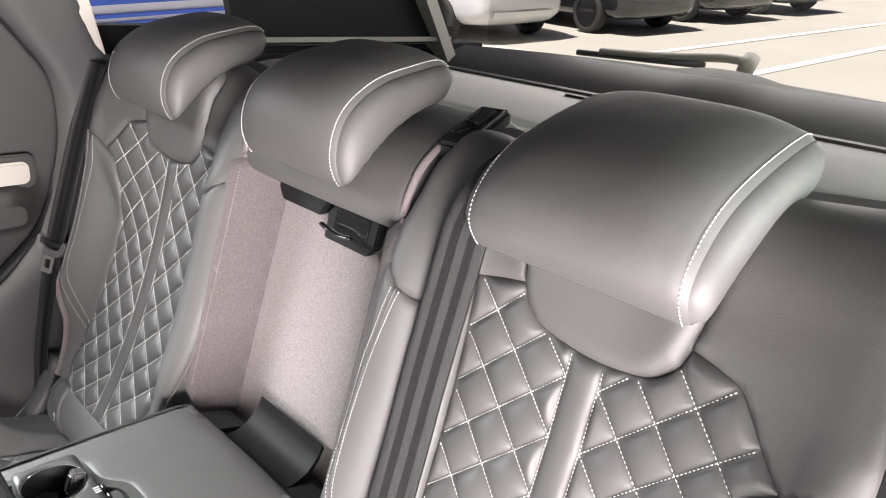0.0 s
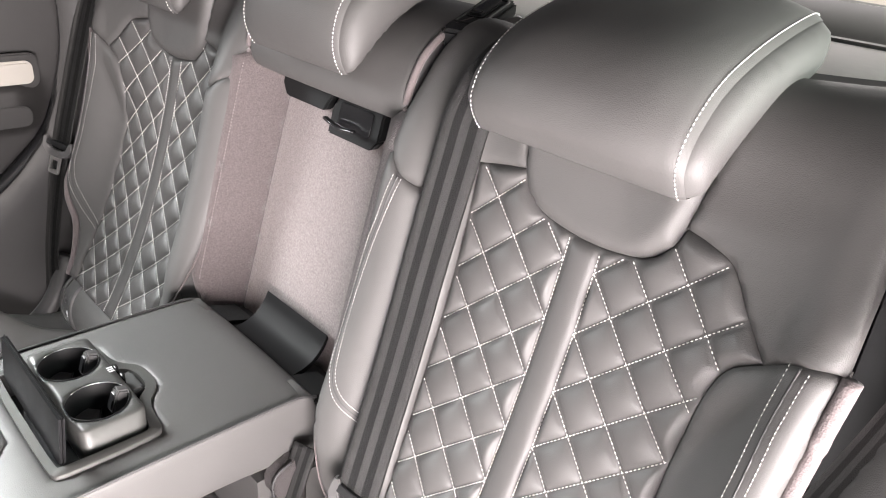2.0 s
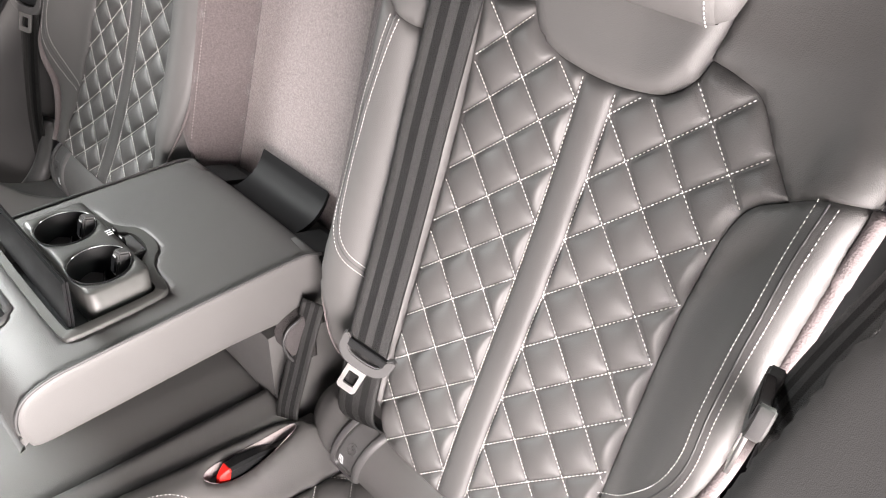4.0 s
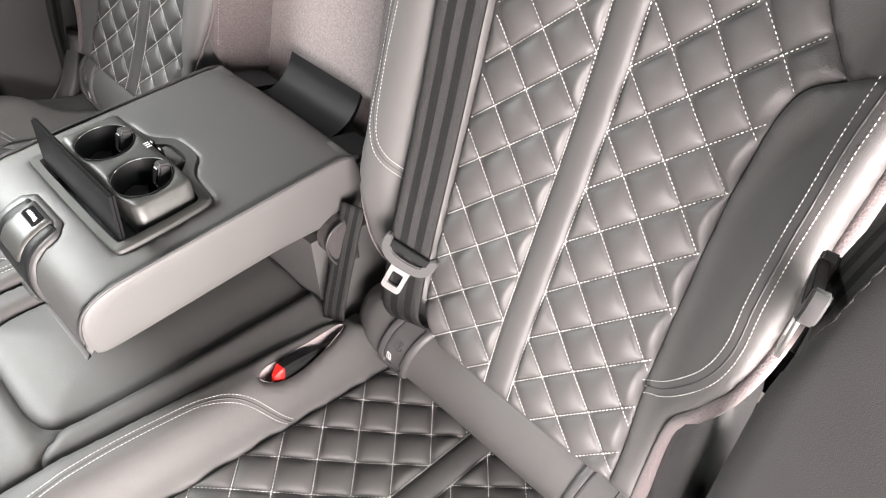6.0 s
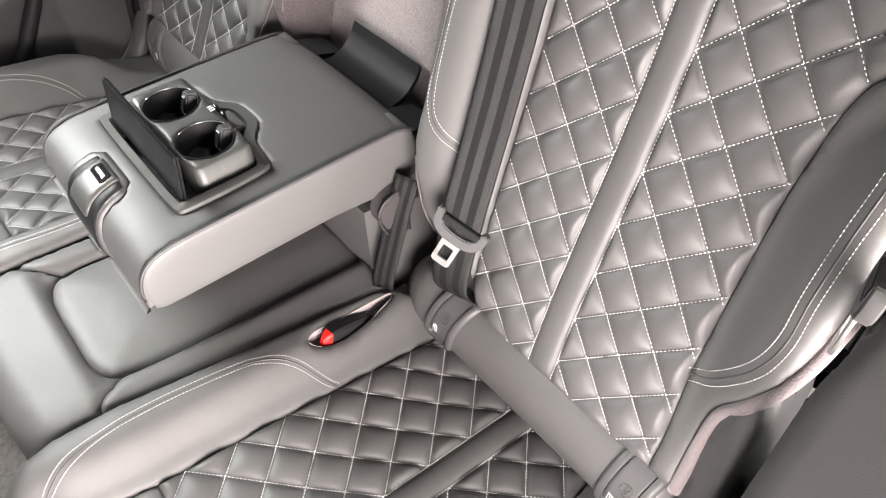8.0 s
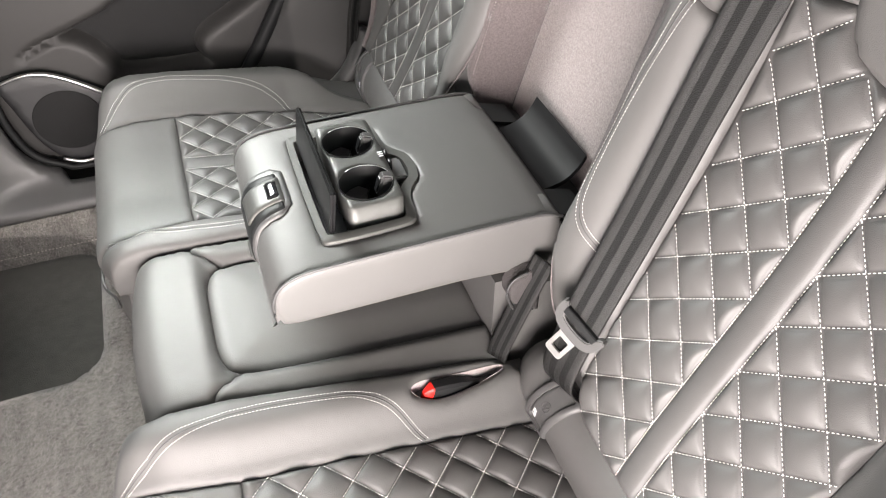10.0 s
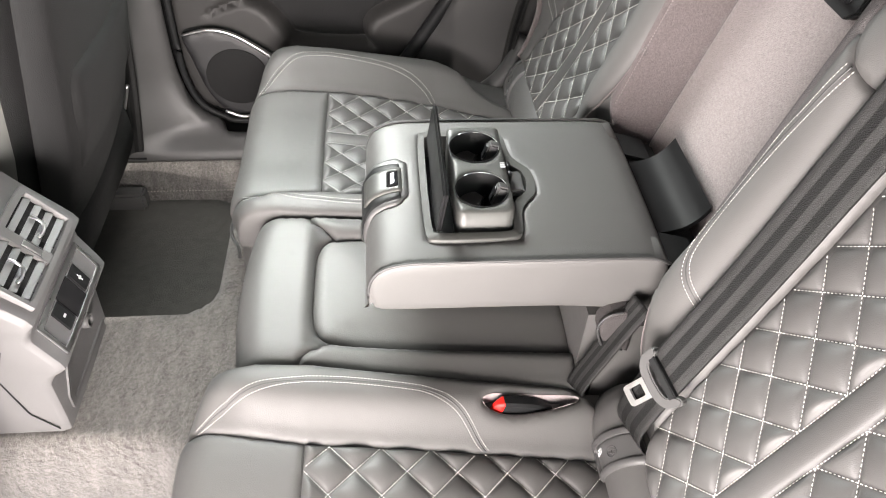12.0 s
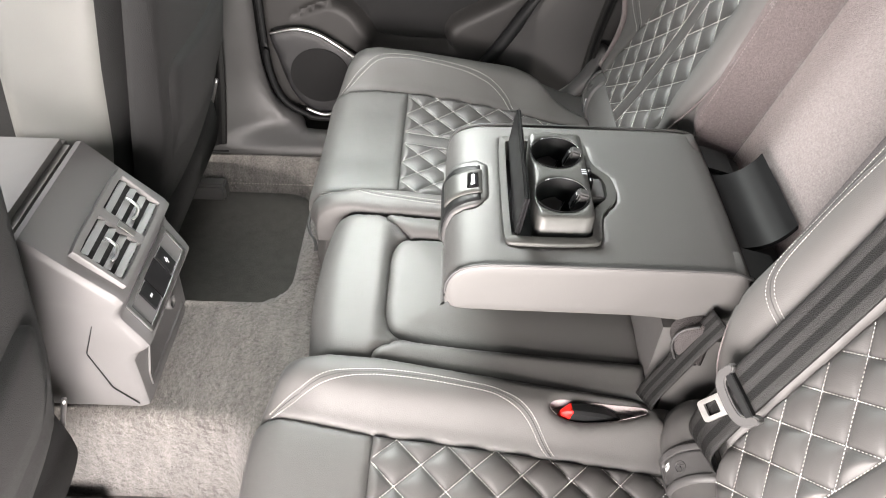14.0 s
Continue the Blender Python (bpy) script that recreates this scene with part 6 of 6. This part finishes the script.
def shell():
    slab("wall_body_far", (-0.84, -1.95, -0.10), (-0.79, 0.80, 0.98), PLASTIC, "outer body of the far side", "wall")
    slab("wall_pillar_near", (0.69, -1.34, 0.0), (0.77, -1.14, 1.36), PLASTIC, "black door pillar beside the near front seat", "pillar", 0.02)
    slab("wall_front_door_near", (0.70, -1.95, -0.05), (0.77, -1.345, 0.98), DOOR_PLASTIC, "closed near front door", "wall", 0.01)
    slab("ceiling", (-0.66, -1.9, 1.36), (0.66, 0.75, 1.40), HEADLINER, "pale grey fabric headliner", "ceiling", 0.01)
    # far side above the belt line: quarter window and dark rear pillar
    quad_wall("wall_rear_pillar", [(-0.66, 0.06, 0.955), (-0.62, 0.62, 0.955), (-0.60, 0.44, 1.36), (-0.64, -0.02, 1.36)], PLASTIC, -0.03, "black trim of the far rear pillar", "pillar")
    quad_wall("wall_window_frame", [(-0.68, -0.215, 0.95), (-0.68, -0.188, 0.935), (-0.66, -0.285, 1.36), (-0.66, -0.34, 1.36)], PALE_TRIM, -0.03, "pale trim between the far windows", "pillar")
    slab("trim_belt_line", (-0.72, -0.17, 0.90), (-0.64, 0.62, 0.940), PLASTIC, "black belt line trim of the far side", "trim", 0.006)
    quad_wall("trim_pillar_line", [(-0.632, 0.06, 0.962), (-0.600, 0.60, 0.962), (-0.598, 0.60, 0.972), (-0.630, 0.06, 0.972)], PALE_TRIM, -0.004, "pale line along the rear pillar", "trim")
    for side in (1, -1):
        quad_wall("pillar_rear", [(side * 0.60, 0.62, 0.93), (side * 0.66, 0.62, 0.93), (side * 0.60, 0.30, 1.38), (side * 0.54, 0.30, 1.38)], PALE_TRIM, 0.03 * side, "grey rear window pillar", "pillar")
    slab("wall_boot_side", (-0.72, 0.0, 0.10), (-0.66, 0.78, 0.95), SCRIM, "dark boot side trim", "wall")
    slab("wall_near_side", (0.66, 0.02, 0.10), (0.72, 0.78, 0.95), SCRIM, "dark boot side trim", "wall")
    slab("boot_floor", (-0.66, 0.0, 0.20), (0.66, 0.78, 0.24), SCRIM, "dark boot floor", "floor")
    slab("wall_bulkhead", (-0.72, -1.98, 0.0), (0.72, -1.90, 0.80), PLASTIC, "black dashboard", "wall")
    cover = thing("luggage_cover", "pale grey roller luggage cover behind the seats", "luggage cover", at=(0, 0.02, 0.90))
    loft("sheet", [[(x, y, z) for y, z in ((0.06, 0.928), (0.10, 0.934), (0.34, 0.940), (0.345, 0.934), (0.10, 0.926))] for x in (-0.60, -0.2, 0.2, 0.60)], COVER_CLOTH, cover, "pale grey cloth")
    loft("roller_housing", [[(x, 0.045 + 0.028 * math.cos(t), 0.905 + 0.028 * math.sin(t)) for t in np.linspace(0, 2 * math.pi, 16, endpoint=False)] for x in (-0.61, 0.61)], PALE_TRIM, cover, "grey roller housing")
    box("pull_rail", (-0.58, 0.335, 0.930), (0.58, 0.362, 0.944), TAIL_TRIM, cover, 0.004, "grey pull rail")
    box("rail_slot", (-0.03, 0.30, 0.9395), (0.16, 0.308, 0.9425), PLASTIC, cover, 0.001)
    rows = [(0.60, 0.55), (0.62, 0.78), (0.655, 0.86), (0.70, 0.915), (0.745, 0.945), (0.785, 0.957), (0.80, 0.950), (0.80, 0.55)]
    rings = [[(x, y - 0.06 * (x / 0.6) ** 2, z + 0.012 * math.exp(-((x - 0.02) / 0.09) ** 4) * (z > 0.90) - 0.01 * (x / 0.6) ** 2) for y, z in rows] for x in np.linspace(-0.66, 0.66, 41)]
    tail = loft("tailgate_trim", rings, TAIL_TRIM, sharp=40)
    tagged(tail, "black inner trim of the tailgate below its window", "trim", kind="structure")
    pane = tagged(quad_wall("window_rear", [(-0.60, 0.735, 0.955), (0.60, 0.735, 0.955), (0.54, 0.66, 1.38), (-0.54, 0.66, 1.38)], TINTED, 0.004, "dark tinted rear window pane", "window"))
    pane.visible_shadow = False
    wiper = thing("rear_wiper", "grey rear wiper lying along the window's foot", "wiper", at=(-0.1, 0.83, 0.96))
    tube("arm", curve([(0.03, 0.835, 0.985), (-0.02, 0.835, 0.987), (-0.16, 0.815, 0.974), (-0.30, 0.80, 0.968)], 0.02), 0.014, PALE_TRIM, wiper, squash=0.7)
    tube("blade", [(-0.05, 0.818, 0.968), (-0.36, 0.79, 0.960)], 0.007, GREY_PLASTIC, wiper)
    tube("pivot", [(0.035, 0.825, 0.965), (0.035, 0.850, 0.995)], 0.017, PALE_TRIM, wiper, sides=12)


shell()

# ---- outside ----
CONCRETE = material("sunlit_concrete", (0.50, 0.475, 0.43), 0.9, vary=0.12, scale=0.6, grain=0.001, grain_scale=60)
LINE_PAINT = material("road_paint", (0.8, 0.8, 0.78), 0.7, vary=0.05, scale=8)
CAR_WHITE = material("silver_paint", (0.55, 0.56, 0.57), 0.25, vary=0.03, scale=2, coat=0.6)
CAR_BLACK = material("black_paint", (0.015, 0.015, 0.017), 0.2, vary=0.1, scale=2, coat=0.6)
TYRE = material("tyre_rubber", (0.02, 0.02, 0.02), 0.8, vary=0.1, scale=20)
GLASS = material("dark_glass", (0.01, 0.012, 0.014), 0.06, vary=0.0, scale=2)
LAMP_RED = material("tail_lamp", (0.35, 0.02, 0.02), 0.2, vary=0.05, scale=20)
GROUND = -0.50


def ground():
    n, far = 24, 400.0
    g = np.linspace(-1, 1, n)
    g = np.sign(g) * np.abs(g) ** 2.2 * far
    verts = [(x, y, GROUND + 0.004 * noise.noise((x * 0.2, y * 0.2, 0))) for y in g for x in g]
    faces = [(j * n + i, j * n + i + 1, (j + 1) * n + i + 1, (j + 1) * n + i) for j in range(n - 1) for i in range(n - 1)]
    tagged(mesh_part("ground", verts, faces, CONCRETE), "sunlit pale concrete car park", "ground", kind="structure")


ground()


def parked_car(at, turn, paint, label):
    """A parked car: body rings along its length, dark glasshouse, wheels and lamps."""
    m = Matrix.Translation((at[0], at[1], GROUND)) @ pose(0, 0, 0, 0, 0, turn)
    ob = thing("parked_car", label, "car", "parked cars", at=(at[0], at[1], GROUND))
    rings = []
    for x, half, low, top in ((-2.25, 0.72, 0.45, 0.75), (-2.2, 0.80, 0.30, 0.92), (-1.9, 0.90, 0.24, 1.02), (-1.0, 0.93, 0.22, 1.05), (0.6, 0.93, 0.22, 1.06), (1.6, 0.91, 0.24, 1.08), (2.1, 0.86, 0.28, 1.04), (2.25, 0.80, 0.36, 0.95), (2.3, 0.72, 0.48, 0.80)):
        pts = []
        for k in range(24):
            t = 2 * math.pi * k / 24
            c, s = math.cos(t), math.sin(t)
            pts.append(m @ Vector((x, half * math.copysign(abs(c) ** 0.35, c), (low + top) / 2 + (top - low) / 2 * math.copysign(abs(s) ** 0.5, s))))
        rings.append(pts)
    body = loft("body", rings, paint, ob)
    rings = []
    for z, x0, x1, half in ((1.0, -1.15, 2.05, 0.84), (1.25, -0.65, 1.85, 0.76), (1.48, -0.15, 1.60, 0.66), (1.55, 0.15, 1.40, 0.58)):
        out = rounded(x0, -half, x1, half, 0.22, 4)
        rings.append([m @ Vector((a, b, z)) for a, b in out])
    loft("glasshouse", rings, GLASS, ob)
    for x in (-1.35, 1.40):
        for y in (-0.86, 0.86):
            t = np.linspace(0, 2 * math.pi, 32, endpoint=False)
            way = 1 if y > 0 else -1
            rings = [[m @ Vector((x + r * math.cos(a), y + d * way, 0.345 + r * math.sin(a))) for a in t] for r, d in ((0.24, -0.10), (0.335, -0.10), (0.345, -0.05), (0.345, 0.05), (0.33, 0.09), (0.25, 0.10), (0.245, 0.06))]
            wheel = loft("wheel", rings, TYRE, ob, caps=False)
            rings = [[m @ Vector((x + r * math.cos(a), y + d * way, 0.345 + r * math.sin(a))) for a in t] for r, d in ((0.248, 0.085), (0.225, 0.085), (0.20, 0.05), (0.03, 0.05))]
            loft("rim", rings, CAR_BLACK, wheel, sharp=30)
            for k in range(5):
                a = 2 * math.pi * k / 5 + 0.3
                mm = m @ Matrix.Translation((x, y + 0.065 * way, 0.345)) @ Matrix.Rotation(-a, 4, "Y")
                box("spoke", (0.02, -0.015, -0.028), (0.225, 0.015, 0.028), SATIN, wheel, 0.006, m=mm)
    for y in (-0.62, 0.62):
        box("tail_lamp", (2.12, y - 0.2, 0.78), (2.27, y + 0.2, 0.92), LAMP_RED, ob, 0.03, m=m)
        box("headlamp", (-2.24, y - 0.2, 0.66), (-2.05, y + 0.2, 0.80), SATIN, ob, 0.03, m=m)
    box("bumper_bar", (2.2, -0.6, 0.40), (2.33, 0.6, 0.52), SATIN, ob, 0.03, m=m)
    return ob


parked_car((-9.3, 6.2), 168.5, CAR_WHITE, "silver parked car facing the camera, seen through the rear window")
parked_car((-9.1, 8.9), -11.5, CAR_WHITE, "silver parked car showing its tail, seen through the rear window")
parked_car((-8.12, 11.5), 168.5, CAR_BLACK, "black parked car beside the silver one")
parked_car((-7.9, 14.3), 168.5, CAR_BLACK, "black parked car further down the row")
parked_car((-7.6, 16.9), 168.5, CAR_BLACK, "dark parked car at the end of the row")
for k, (x0, y0, x1, y1) in enumerate(((-5.1, 8.5, -3.3, 20), (-3.4, 7.0, -2.6, 15), (-1.7, 6.0, -1.0, 12))):
    d = Vector((x1 - x0, y1 - y0, 0)).normalized()
    s = Vector((-d.y, d.x, 0)) * 0.09
    a, b = Vector((x0, y0, GROUND + 0.009)), Vector((x1, y1, GROUND + 0.009))
    ob = mesh_part("parking_line", [a - s, b - s, b + s, a + s], [(0, 1, 2, 3)], LINE_PAINT, smooth=False)
    tagged(ob, "white painted parking line", "marking", kind="structure")
wall_ob = slab("wall_far", (-60, 60, GROUND), (60, 60.4, GROUND + 0.9), CONCRETE, "low pale wall across the car park", "wall")
shop = slab("backdrop_building", (-10.0, -6.0, GROUND), (-9.0, 4.6, 3.6), material("white_cladding", (0.72, 0.74, 0.80), 0.6, vary=0.1, scale=1), "white building front with blue bands", "building")
BLUE = material("blue_band", (0.05, 0.14, 0.62), 0.5, vary=0.1, scale=2)
for k in range(8):
    tagged(box("trim_band", (-8.99, -6.0, -0.40 + 0.16 * k), (-8.96, 4.6, -0.35 + 0.16 * k + 0.03 * (k % 3)), BLUE), "blue band on the building front", "trim", kind="structure")

# ---- set the cabin upright ----
OUTSIDE = {"ground", "parked_car", "parking_line", "wall_far", "backdrop_building", "trim_band", "camera", "sun"}
for ob in list(scene.objects):
    if ob.parent is None and ob.name.split(".")[0] not in OUTSIDE:
        ob.matrix_world = LEVEL @ ob.matrix_basis
